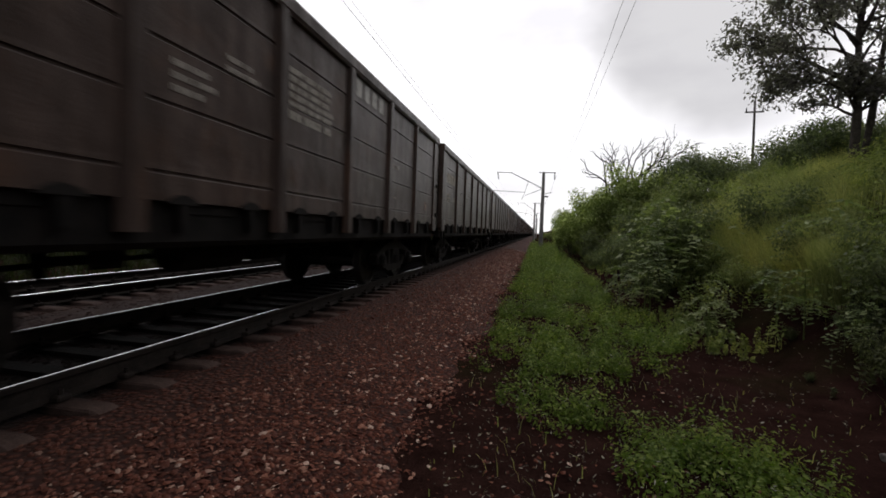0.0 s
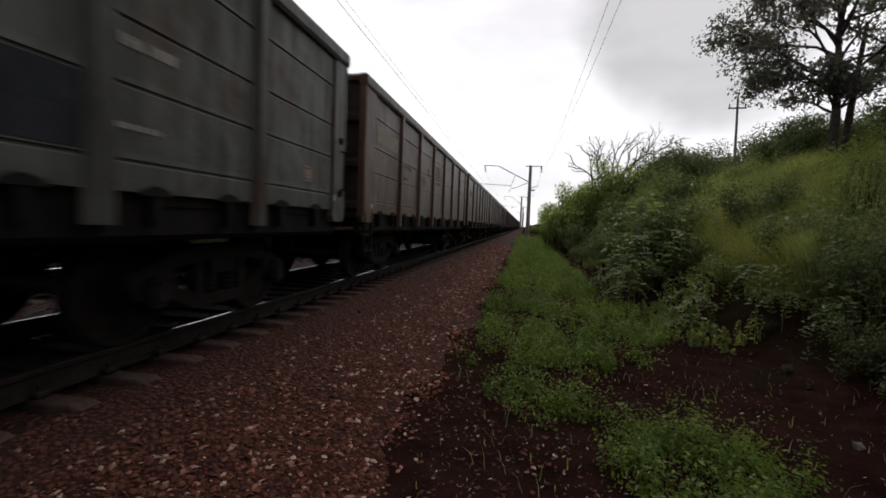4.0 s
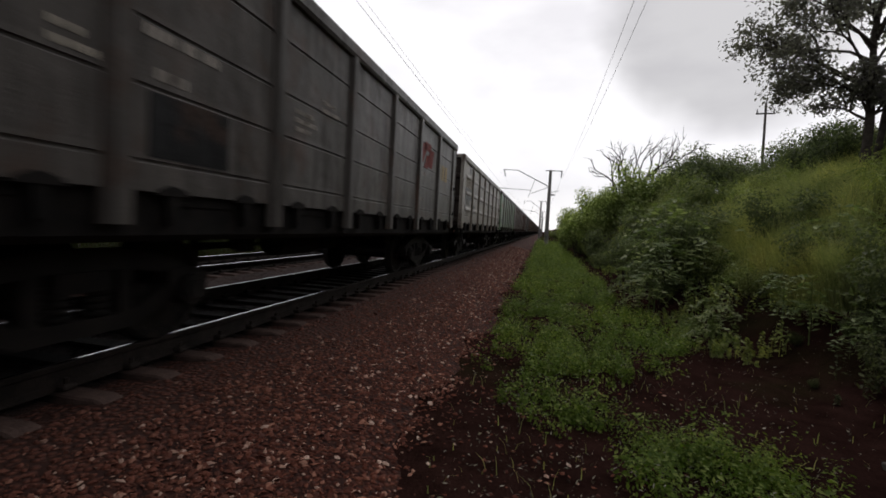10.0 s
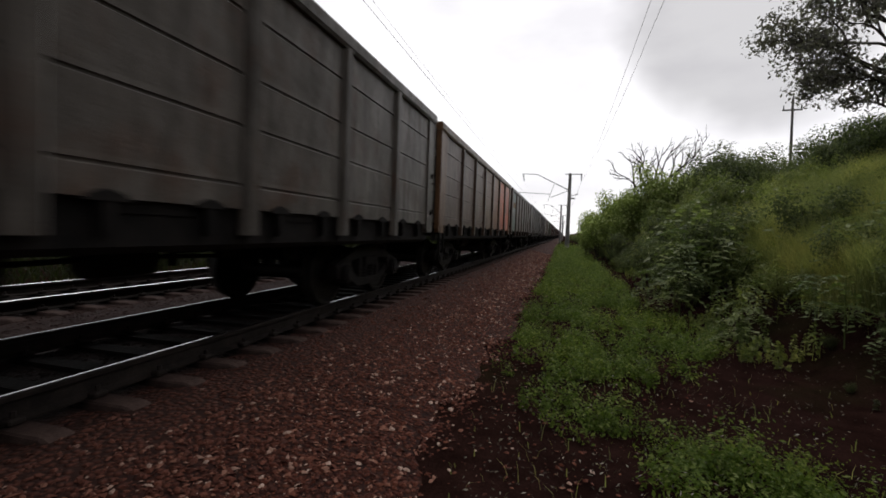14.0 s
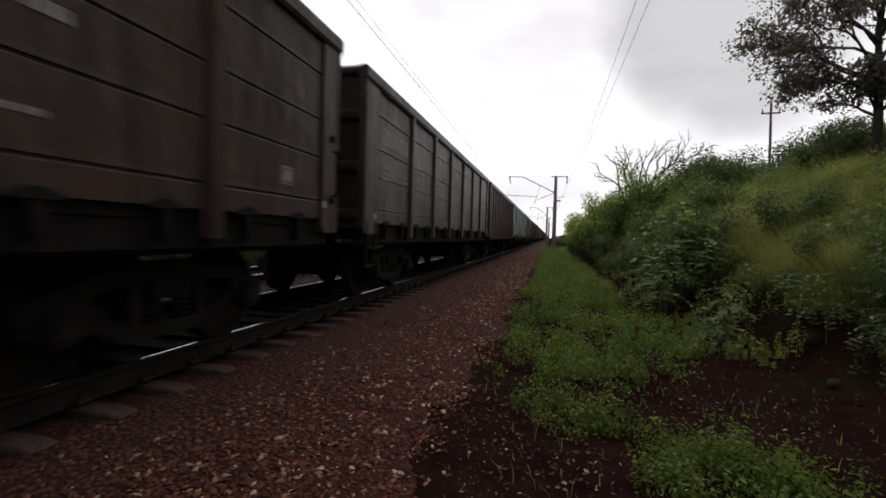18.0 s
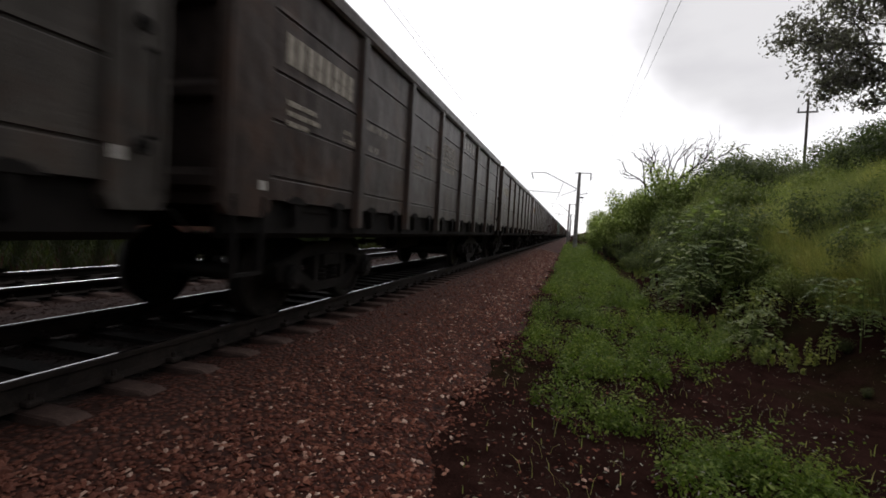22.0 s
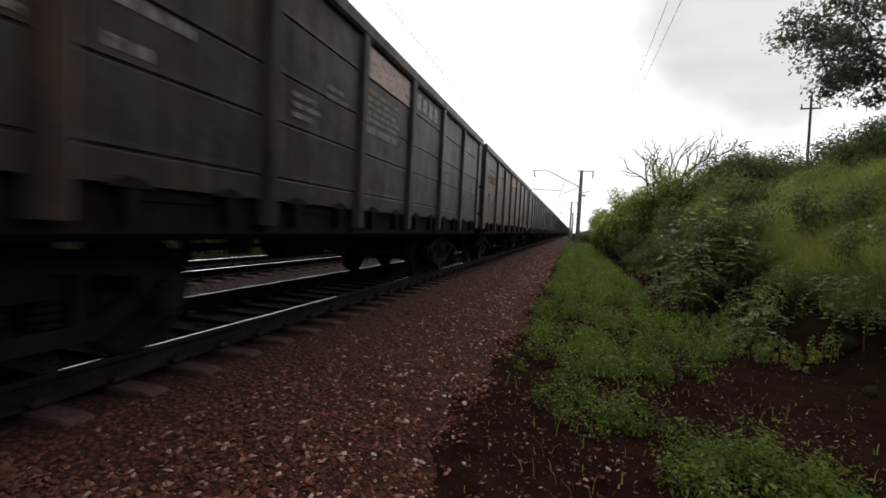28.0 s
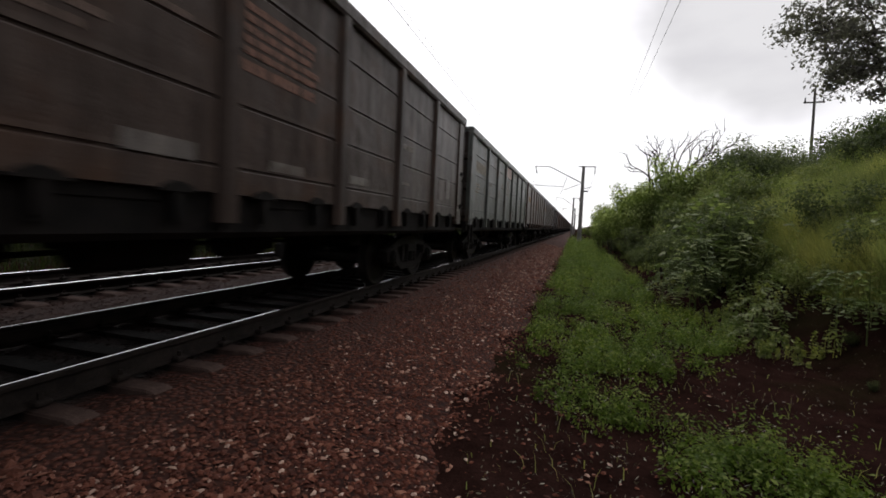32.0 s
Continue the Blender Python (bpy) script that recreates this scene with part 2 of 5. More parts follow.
LEAF_TREE = leaf_material("leaf_tree", (0.085, 0.08, 0.094), (0.12, 0.114, 0.131), (0.165, 0.158, 0.178), 0.7, 0.5, 0.04)
HERB = leaf_material("herb_green", (0.070, 0.112, 0.016), (0.134, 0.190, 0.031), (0.29, 0.335, 0.10), shine=0.1, patches=0.45)
GRASS = leaf_material("tall_grass_green", (0.183, 0.199, 0.102), (0.254, 0.268, 0.137), (0.378, 0.368, 0.205), shine=0.1, patches=0.7)
LITTER = leaf_material("pale_litter", (0.06, 0.05, 0.04), (0.15, 0.13, 0.11), (0.58, 0.54, 0.48), 0.6, 0.1)


def stone_material():
    m, n, l, b = material("ballast_stone", 0.75)
    g = n.new("ShaderNodeNewGeometry")
    col = ramp(n, l, g.outputs["Random Per Island"], (0.0, (0.055, 0.016, 0.010)), (0.5, (0.120, 0.035, 0.020)), (0.80, (0.19, 0.068, 0.041)), (0.90, (0.34, 0.165, 0.112)), (0.98, (0.56, 0.41, 0.33)))
    sp = texture(n, l, 60, 3)
    co, xyz = n.new("ShaderNodeTexCoord"), n.new("ShaderNodeSeparateXYZ")   # dust and the train's shadow beside the rail, both put into the colour
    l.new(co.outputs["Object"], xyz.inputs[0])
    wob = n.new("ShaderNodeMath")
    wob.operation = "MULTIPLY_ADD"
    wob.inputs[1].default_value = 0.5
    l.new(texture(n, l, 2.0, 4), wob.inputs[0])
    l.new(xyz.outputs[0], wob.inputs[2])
    dust_shade = n.new("ShaderNodeMapRange")
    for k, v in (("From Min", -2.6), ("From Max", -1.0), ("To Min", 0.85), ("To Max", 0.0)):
        dust_shade.inputs[k].default_value = v
    l.new(wob.outputs[0], dust_shade.inputs["Value"])
    col = mix(n, l, dust_shade.outputs[0], col, (0.084, 0.031, 0.020))
    l.new(mix(n, l, 0.6, col, ramp(n, l, sp, (0.3, (0.6, 0.6, 0.6)), (0.7, (1.35, 1.3, 1.3))), "MULTIPLY"), b.inputs["Base Color"])
    bump(n, l, b, sp, 0.4, 0.01)
    return m


def ground_material():
    """Dark soil, damp, with grit and a green tinge in places."""
    m, n, l, b = material("soil", 0.95)
    b.inputs["Specular IOR Level"].default_value = 0.0
    big, mid, fine = texture(n, l, 0.35, 4), texture(n, l, 3.0, 5), texture(n, l, 45, 4)
    col = ramp(n, l, mid, (0.3, (0.013, 0.0064, 0.0056)), (0.7, (0.034, 0.0165, 0.014)))
    col = mix(n, l, ramp(n, l, big, (0.52, (0, 0, 0)), (0.68, (0.6, 0.6, 0.6))), col, (0.018, 0.022, 0.008))
    l.new(mix(n, l, 0.7, col, ramp(n, l, fine, (0.3, (0.5, 0.5, 0.5)), (0.75, (1.5, 1.45, 1.4))), "MULTIPLY"), b.inputs["Base Color"])
    bump(n, l, b, fine, 0.8, 0.02)
    return m


def ballast_bed_material():
    m, n, l, b = material("ballast_bed", 0.9)
    vo = n.new("ShaderNodeTexVoronoi")
    vo.inputs["Scale"].default_value = 22
    co = n.new("ShaderNodeTexCoord")
    l.new(co.outputs["Object"], vo.inputs["Vector"])
    col = ramp(n, l, vo.outputs["Color"], (0.1, (0.055, 0.015, 0.010)), (0.55, (0.11, 0.032, 0.020)), (0.9, (0.17, 0.062, 0.038)))
    edge = ramp(n, l, vo.outputs["Distance"], (0.15, (1, 1, 1)), (0.65, (0.25, 0.25, 0.25)))
    xyz, wob, dust_shade = n.new("ShaderNodeSeparateXYZ"), n.new("ShaderNodeMath"), n.new("ShaderNodeMapRange")
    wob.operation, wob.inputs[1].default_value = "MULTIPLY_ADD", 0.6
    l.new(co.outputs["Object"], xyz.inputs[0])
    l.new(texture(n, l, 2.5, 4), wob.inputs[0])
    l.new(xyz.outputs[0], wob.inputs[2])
    # the bed takes the same mix of dust and painted shadow towards the rail
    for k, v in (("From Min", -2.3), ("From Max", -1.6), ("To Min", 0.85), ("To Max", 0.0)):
        dust_shade.inputs[k].default_value = v
    l.new(wob.outputs[0], dust_shade.inputs["Value"])
    col = mix(n, l, dust_shade.outputs[0], col, (0.090, 0.032, 0.021))
    l.new(mix(n, l, 1.0, col, edge, "MULTIPLY"), b.inputs["Base Color"])
    bump(n, l, b, edge, 1.0, 0.03)
    return m


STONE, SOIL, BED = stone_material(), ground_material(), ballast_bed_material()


def oil_shade_material(name, scale, relief):
    """Ballast: oil and painted shade between each pair of rails, dusty brown beside them."""
    m, n, l, b = material(name, 0.88)
    b.inputs["Specular IOR Level"].default_value = 0.12
    co, xyz = n.new("ShaderNodeTexCoord"), n.new("ShaderNodeSeparateXYZ")
    l.new(co.outputs["Object"], xyz.inputs[0])
    away = []
    for centre in (TRACK, TRACK_2):
        off, ab = n.new("ShaderNodeMath"), n.new("ShaderNodeMath")
        off.operation, ab.operation = "SUBTRACT", "ABSOLUTE"
        off.inputs[1].default_value = centre
        l.new(xyz.outputs[0], off.inputs[0])
        l.new(off.outputs[0], ab.inputs[0])
        away.append(ab.outputs[0])
    near = n.new("ShaderNodeMath")
    near.operation = "MINIMUM"
    l.new(away[0], near.inputs[0])
    l.new(away[1], near.inputs[1])
    wob = n.new("ShaderNodeMath")
    wob.operation, wob.inputs[1].default_value = "MULTIPLY_ADD", 0.3
    l.new(texture(n, l, 3.0, 4), wob.inputs[0])
    l.new(near.outputs[0], wob.inputs[2])
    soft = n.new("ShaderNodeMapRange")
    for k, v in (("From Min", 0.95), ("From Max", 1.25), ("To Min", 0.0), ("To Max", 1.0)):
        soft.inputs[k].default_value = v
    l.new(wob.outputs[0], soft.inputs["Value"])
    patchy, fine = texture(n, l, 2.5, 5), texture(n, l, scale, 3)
    # shade below the wagons is part of this dark tone
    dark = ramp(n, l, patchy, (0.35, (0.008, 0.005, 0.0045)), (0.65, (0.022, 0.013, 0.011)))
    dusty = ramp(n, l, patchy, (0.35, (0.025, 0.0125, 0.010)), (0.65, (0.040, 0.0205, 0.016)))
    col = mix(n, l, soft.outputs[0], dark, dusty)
    l.new(mix(n, l, 0.6, col, ramp(n, l, fine, (0.3, (0.55, 0.55, 0.55)), (0.7, (1.35, 1.35, 1.35))), "MULTIPLY"), b.inputs["Base Color"])
    bump(n, l, b, fine, relief, 0.03)
    return m


TRACK, TRACK_2, GAUGE = -4.212, -8.0, 1.59
OIL_SHADE, OIL_SHADE_STONE = oil_shade_material("oil_shade_ballast", 24, 1.0), oil_shade_material("oil_shade_stone", 50, 0.4)


# ---- mesh helpers ----
def box(bm, x0, x1, y0, y1, z0, z1, bevel=0.0):
    vs = [bm.verts.new(p) for p in ((x0, y0, z0), (x1, y0, z0), (x1, y1, z0), (x0, y1, z0), (x0, y0, z1), (x1, y0, z1), (x1, y1, z1), (x0, y1, z1))]
    fs = [bm.faces.new([vs[i] for i in q]) for q in ((3, 2, 1, 0), (4, 5, 6, 7), (0, 1, 5, 4), (1, 2, 6, 5), (2, 3, 7, 6), (3, 0, 4, 7))]
    if bevel:
        bmesh.ops.bevel(bm, geom=list({e for f in fs for e in f.edges}), offset=bevel, segments=1, affect="EDGES")
    return bm


def prism(bm, outline, axis, a, b):
    """An outline, in the two other axes, drawn out along an axis from a to b."""
    def at(p, d):
        return {"x": (d, p[0], p[1]), "y": (p[0], d, p[1]), "z": (p[0], p[1], d)}[axis]
    lo, hi = [bm.verts.new(at(p, a)) for p in outline], [bm.verts.new(at(p, b)) for p in outline]
    n = len(outline)
    for i in range(n):
        bm.faces.new((lo[i], lo[(i + 1) % n], hi[(i + 1) % n], hi[i]))
    bm.faces.new(lo[::-1])
    bm.faces.new(hi)
    return bm


def tube(bm, p, q, r0, r1=None, sides=10, caps=True):
    p, q, r1 = Vector(p), Vector(q), r0 if r1 is None else r1
    turn = (q - p).to_track_quat("Z", "Y").to_matrix()
    ring = [[bm.verts.new(c + turn @ Vector((r * math.cos(2 * math.pi * i / sides), r * math.sin(2 * math.pi * i / sides), 0))) for i in range(sides)] for c, r in ((p, r0), (q, r1))]
    for i in range(sides):
        bm.faces.new((ring[0][i], ring[0][(i + 1) % sides], ring[1][(i + 1) % sides], ring[1][i]))
    if caps:
        bm.faces.new(ring[0][::-1])
        bm.faces.new(ring[1])
    return bm


def lathe(bm, profile, sides=20):
    """A profile of (x, radius) turned round the x axis."""
    rings = [[bm.verts.new((x, r * math.cos(2 * math.pi * i / sides), r * math.sin(2 * math.pi * i / sides))) for i in range(sides)] for x, r in profile]
    for a, b in zip(rings, rings[1:]):
        for i in range(sides):
            bm.faces.new((a[i], a[(i + 1) % sides], b[(i + 1) % sides], b[i]))
    bm.faces.new(rings[0][::-1])
    bm.faces.new(rings[-1])
    return bm


def mesh_of(name, bm, mat):
    bmesh.ops.recalc_face_normals(bm, faces=bm.faces)
    me = bpy.data.meshes.new(name)
    bm.to_mesh(me)
    bm.free()
    me.materials.append(mat)
    return me


def part(name, bm, mat, parent, label="", at=None):
    """One mesh object under a thing or a part, from a bmesh or from a mesh that is there already."""
    me = bm if isinstance(bm, bpy.types.Mesh) else mesh_of(name, bm, mat)
    ob = new(name, me)
    ob.parent = parent
    if at is not None:
        ob.matrix_basis = at if isinstance(at, Matrix) else Matrix.Translation(at)
    return tagged(ob, label) if label else ob


def thing(name, label, category, group="", at=None):
    ob = new(name)
    ob.empty_display_size = 0.2
    if at is not None:
        ob.matrix_basis = at
    return tagged(ob, label, category, group)


def arrays(name, verts, faces, mat, smooth=False):
    """A mesh from arrays worked out by rule."""
    me = bpy.data.meshes.new(name)
    me.from_pydata(verts, [], faces)
    me.materials.append(mat)
    me.update()
    return me


rng = np.random.default_rng(7)

# ---- ground ----


def bank(x, y):
    """Height of the ground: a flat strip beside the line, then the side of a cutting."""
    x, y = np.asarray(x, float), np.asarray(y, float)
    toe = 3.0 + 0.25 * np.sin(y * 0.31) + 0.2 * np.sin(y * 0.83 + 1)
    s = np.clip(x - toe, 0, None)
    rise = 6.4 * (1 - np.exp(-(s / 9.0) ** 1.15 * 1.25))
    rise = rise + 0.14 * np.sin(x * 1.7 + y * 0.9) * np.clip(s, 0, 1) + 0.08 * np.sin(x * 3.1 - y * 2.3)* np.clip(s, 0, 1)
    left = np.clip(-x - 11.5, 0, None)
    return -0.555 + (0.03 * np.sin(x * 1.9 + y * 0.7) + 0.03 * np.sin(y * 2.3 + 1.5 * np.sin(x * 2.1)) + 0.02 * np.sin(y * 5.1 - x * 4.0)) * np.clip(x + 1.6, 0, 0.6) / 0.6 + rise + 0.5 * (1 - np.exp(-left / 6))


def ground():
    xs = np.concatenate([np.array([-2500, -900, -300, -120, -60, -35]), np.linspace(-22, 30, 131), np.array([36, 50, 80, 150, 400, 1000, 2500])])
    ys = np.concatenate([np.array([-2500, -600, -150, -50]), np.linspace(-20, 40, 121), np.linspace(42, 110, 50), np.array([130, 170, 250, 400, 800, 1500, 3500])])
    gx, gy = np.meshgrid(xs, ys, indexing="ij")
    gz = bank(gx, gy)
    ny = len(ys)
    vs = np.stack([gx, gy, gz], -1).reshape(-1, 3)
    fs = [(i * ny + j, (i + 1) * ny + j, (i + 1) * ny + j + 1, i * ny + j + 1) for i in range(len(xs) - 1) for j in range(ny - 1)]
    me = arrays("ground", vs.tolist(), fs, SOIL)
    me.polygons.foreach_set("use_smooth", [True] * len(me.polygons))
    tagged(new("ground", me), "dark damp soil beside the railway, rising as a bank", "ground", kind="structure")


BED_LINE = [(-11.4, -0.62), (-10.2, -0.22), (-6.8, -0.225), (-6.56, -0.185), (-5.75, -0.175), (-5.5, -0.225), (-3.3, -0.235), (-3.05, -0.215), (-2.9, -0.19), (-2.5, -0.22), (-1.9, -0.34), (-1.15, -0.50), (-0.75, -0.60)]


def bed_height(x):
    return np.interp(x, [p[0] for p in BED_LINE], [p[1] for p in BED_LINE])


def ballast():
    ys = [-60, -20, 0, 10, 20, 40, 80, 160, 400, 1500]
    for name, label, mat, line in (("ballast_shoulder", "reddish crushed-stone ballast shoulder beside the track", BED, BED_LINE[6:]), ("ballast_bed", "crushed-stone ballast under two tracks, dark with oil and painted shade", OIL_SHADE, BED_LINE[:7])):
        bm = bmesh.new()
        rows = [[bm.verts.new((x, y, z)) for x, z in line] for y in ys]
        for a, b in zip(rows, rows[1:]):
            for i in range(len(line) - 1):
                bm.faces.new((a[i], a[i + 1], b[i + 1], b[i]))
        tagged(new(name, mesh_of(name, bm, mat)), label, "ballast", kind="structure")


def stones_at(px, py, pz, size):
    """Rough little stones, one at each place: a squashed, skewed octahedron with a cut top."""
    n = len(px)
    base = np.array([(1.25, 0, 0.1), (0.4, 0.75, 0), (-0.85, 0.5, 0.1), (-1.1, -0.35, -0.05), (0.1, -0.8, 0.05), (0.35, 0.15, 0.5), (-0.4, -0.1, 0.45)])
    tri = [(0, 1, 5), (1, 2, 5), (2, 6, 5), (2, 3, 6), (3, 4, 6), (4, 0, 5), (4, 5, 6)]
    v = base[None] * rng.uniform(0.6, 1.3, (n, 7, 3)) * size[:, None, None]
    a, tilt = rng.uniform(0, 6.28, n), rng.normal(0, 0.35, n)
    ca, sa, ct, st = np.cos(a)[:, None], np.sin(a)[:, None], np.cos(tilt)[:, None], np.sin(tilt)[:, None]
    x, y, z = v[..., 0], v[..., 1], v[..., 2]
    y, z = y * ct - z * st, y * st + z * ct
    x, y = x * ca - y * sa, x * sa + y * ca
    v = np.stack([x + px[:, None], y + py[:, None], z + pz[:, None]], -1).reshape(-1, 3)
    f = (np.array(tri)[None] + (np.arange(n) * 7)[:, None, None]).reshape(-1, 3)
    return v.tolist(), f.tolist()


def gravel():
    n = 46000
    py = 1.2 + 38 * rng.random(n) ** 2.0
    px = rng.uniform(-2.88, -0.72, n) + rng.normal(0, 0.05, n)
    keep = (rng.random(n) < np.clip((-0.70 - px + 0.12 * np.sin(py * 3.1) + 0.08 * np.sin(py * 7.7)) / 0.45, 0.0, 1))
    keep &= rng.random(n) < np.clip((px + 2.75) / 0.6 + 0.15 * np.sin(py * 2.1), 0.22, 1)   # dust lies over the stones by the sleepers
    px, py = px[keep], py[keep]
    size = (0.007 + 0.025 * rng.random(len(px)) ** 2.6) * np.clip(0.85 + py / 25, 0.85, 1.8)
    pz = np.maximum(bed_height(px), bank(px, py)) + 0.004
    n = 2600
    qy = 1.8 + 20 * rng.random(n) ** 1.7
    qx = -1.0 + 2.6 * rng.random(n) ** 2.2
    px, py, pz = np.concatenate([px, qx]), np.concatenate([py, qy]), np.concatenate([pz, bank(qx, qy) + 0.004])
    size = np.concatenate([size, rng.uniform(0.008, 0.024, n)])
    n = 15000   # and behind the camera
    qy, qx = rng.uniform(-12, 1.6, n), rng.uniform(-2.8, -0.8, n)
    px, py, pz = np.concatenate([px, qx]), np.concatenate([py, qy]), np.concatenate([pz, np.maximum(bed_height(qx), bank(qx, qy)) + 0.004])
    size = np.concatenate([size, 0.01 + 0.03 * rng.random(n) ** 2])
    v, f = stones_at(px, py, pz, size)
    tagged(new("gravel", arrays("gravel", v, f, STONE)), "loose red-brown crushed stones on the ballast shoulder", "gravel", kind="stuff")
    n = 16000
    py = 2.5 + 30 * rng.random(n) ** 1.6
    px = rng.uniform(-9.8, -3.3, n)
    v, f = stones_at(px, py, bed_height(px) + 0.002, rng.uniform(0.012, 0.026, n))
    tagged(new("track_gravel", arrays("track_gravel", v, f, OIL_SHADE_STONE)), "sooty crushed stones between the rails, shade put into their colour", "gravel", kind="stuff")


def rail_profile(c):
    w = [(0.075, 0), (0.075, 0.012), (0.012, 0.035), (0.009, 0.128), (0.0365, 0.142), (0.0365, 0.172), (0.028, 0.18)]
    return [(c + x, z - 0.18) for x, z in w] + [(c - x, z - 0.18) for x, z in w[::-1]]


def tracks():
    sl = bmesh.new()
    prism(sl, [(-1.34, -0.34), (1.34, -0.34), (1.34, -0.195), (1.25, -0.168), (0.55, -0.185), (-0.55, -0.185), (-1.25, -0.168), (-1.34, -0.195)], "y", -0.125, 0.125)
    for v in sl.verts:
        v.co.y *= 0.72 if v.co.z > -0.2 else 1.0
    bmesh.ops.bevel(sl, geom=sl.edges[:], offset=0.015, segments=1, affect="EDGES")
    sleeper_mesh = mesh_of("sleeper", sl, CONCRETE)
    clip = bmesh.new()
    for s in (-1, 1):
        for d in (-0.1, 0.1):
            box(clip, s * GAUGE / 2 + d - 0.045, s * GAUGE / 2 + d + 0.045, -0.05, 0.05, -0.17, -0.125, 0.012)
            tube(clip, (s * GAUGE / 2 + d, 0, -0.14), (s * GAUGE / 2 + d, 0, -0.085), 0.018, sides=6)
    clip_mesh = mesh_of("rail_clip", clip, RAIL_SIDE)
    for centre, label, far, worn in ((TRACK, "near railway track with worn shiny rails and concrete sleepers", 150, 0.010), (TRACK_2, "second railway track with shiny rails beyond the train", 90, 0.010)):
        t = tagged(thing("railway_track", label, "railway track", "tracks", pose(centre, 0, 0)), kind="structure")
        for s in (-1, 1):
            bm = bmesh.new()
            prism(bm, rail_profile(s * GAUGE / 2), "y", -60, 1500)
            rail = part("rail", bm, RAIL_SIDE, t)
            top = bmesh.new()
            prism(top, [(s * GAUGE / 2 - worn, 0.0), (s * GAUGE / 2 + worn, 0.0), (s * GAUGE / 2 + 0.7 * worn, 0.003), (s * GAUGE / 2 - 0.7 * worn, 0.003)], "y", -60, 1500)
            part("running_surface", top, RAIL_TOP, rail, "polished rail head")
        y = 2.575 - 0.529 * 20
        for i in range(far):
            sp = part("sleeper", sleeper_mesh, None, t, at=pose(random.uniform(-0.015, 0.015), y, 0, 0, 0, random.uniform(-0.6, 0.6)))
            part("rail_clip", clip_mesh, None, sp)
            y += 0.529
        bm = bmesh.new()
        for i in range(500):
            box(bm, -1.35, 1.35, y + i * 0.529 - 0.13, y + i * 0.529 + 0.13, -0.3, -0.17)
        tagged(part("far_sleepers", bm, CONCRETE, t), kind="stuff")


# ---- wagons ----
PITCH, LONG, BAY = 13.92, 13.22, 1.7514
POSTS = [0.57 + BAY * (i + 1) for i in range(6)]
EDGES = [0.57] + POSTS + [0.57 + 7 * BAY]
FAR_CORNER = (LONG - EDGES[-1]) / 0.57   # the plate at the leading end is narrower


def side_sheet(bm, y0, y1, grooves, x=1.50, z0=1.29, z1=3.44):
    """A side sheet with pressed grooves along it."""
    line = [(x, z0)]
    for g in grooves:
        line += [(x, g - 0.022), (x - 0.015, g - 0.008), (x - 0.015, g + 0.006), (x + 0.003, g + 0.012), (x, g + 0.05)]
    line += [(x, z1), (x - 0.05, z1), (x - 0.05, z0)]
    return prism(bm, line, "y", y0, y1)


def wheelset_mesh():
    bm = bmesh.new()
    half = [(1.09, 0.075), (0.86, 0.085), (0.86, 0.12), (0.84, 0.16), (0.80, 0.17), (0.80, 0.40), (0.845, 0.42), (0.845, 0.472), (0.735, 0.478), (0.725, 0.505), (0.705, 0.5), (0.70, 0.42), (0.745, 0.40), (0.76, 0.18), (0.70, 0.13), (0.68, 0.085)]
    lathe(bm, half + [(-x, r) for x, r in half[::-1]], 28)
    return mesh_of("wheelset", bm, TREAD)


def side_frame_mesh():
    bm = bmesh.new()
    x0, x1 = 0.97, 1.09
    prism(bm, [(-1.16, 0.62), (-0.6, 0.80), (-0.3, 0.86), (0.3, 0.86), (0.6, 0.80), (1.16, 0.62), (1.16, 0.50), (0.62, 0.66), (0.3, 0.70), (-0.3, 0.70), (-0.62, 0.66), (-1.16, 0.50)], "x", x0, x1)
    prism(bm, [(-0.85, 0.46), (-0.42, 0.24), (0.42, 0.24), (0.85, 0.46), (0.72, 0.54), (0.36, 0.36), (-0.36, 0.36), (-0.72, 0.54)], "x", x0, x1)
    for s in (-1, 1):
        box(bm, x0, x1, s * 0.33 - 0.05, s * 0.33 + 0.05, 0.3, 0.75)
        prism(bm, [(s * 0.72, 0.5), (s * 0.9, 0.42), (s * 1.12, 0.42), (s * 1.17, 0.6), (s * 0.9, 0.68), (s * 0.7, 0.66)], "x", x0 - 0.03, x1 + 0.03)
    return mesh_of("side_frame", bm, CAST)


WHEELSET, SIDE_FRAME = wheelset_mesh(), side_frame_mesh()


def axle_box_mesh():
    bm = bmesh.new()
    tube(bm, (1.04, 0, 0), (1.19, 0, 0), 0.15, 0.14, 14)
    tube(bm, (1.19, 0, 0), (1.215, 0, 0), 0.10, 0.09, 12)
    for i in range(4):
        a = 0.785 + i * 1.571
        tube(bm, (1.19, 0.12 * math.cos(a), 0.12 * math.sin(a)), (1.205, 0.12 * math.cos(a), 0.12 * math.sin(a)), 0.015, sides=6)
    return mesh_of("axle_box", bm, CAST)


def spring_mesh():
    """One coil spring: a ridged column."""
    rings = []
    for i in range(5):
        rings += [(0.37 + i * 0.05, 0.065), (0.38 + i * 0.05, 0.085), (0.405 + i * 0.05, 0.085), (0.415 + i * 0.05, 0.065)]
    bm = lathe(bmesh.new(), rings, 10)
    bmesh.ops.rotate(bm, verts=bm.verts, cent=(0, 0, 0), matrix=Matrix.Rotation(radians(-90), 3, "Y"))
    return mesh_of("coil_spring", bm, SOOT)


AXLE_BOX, SPRINGS = axle_box_mesh(), spring_mesh()


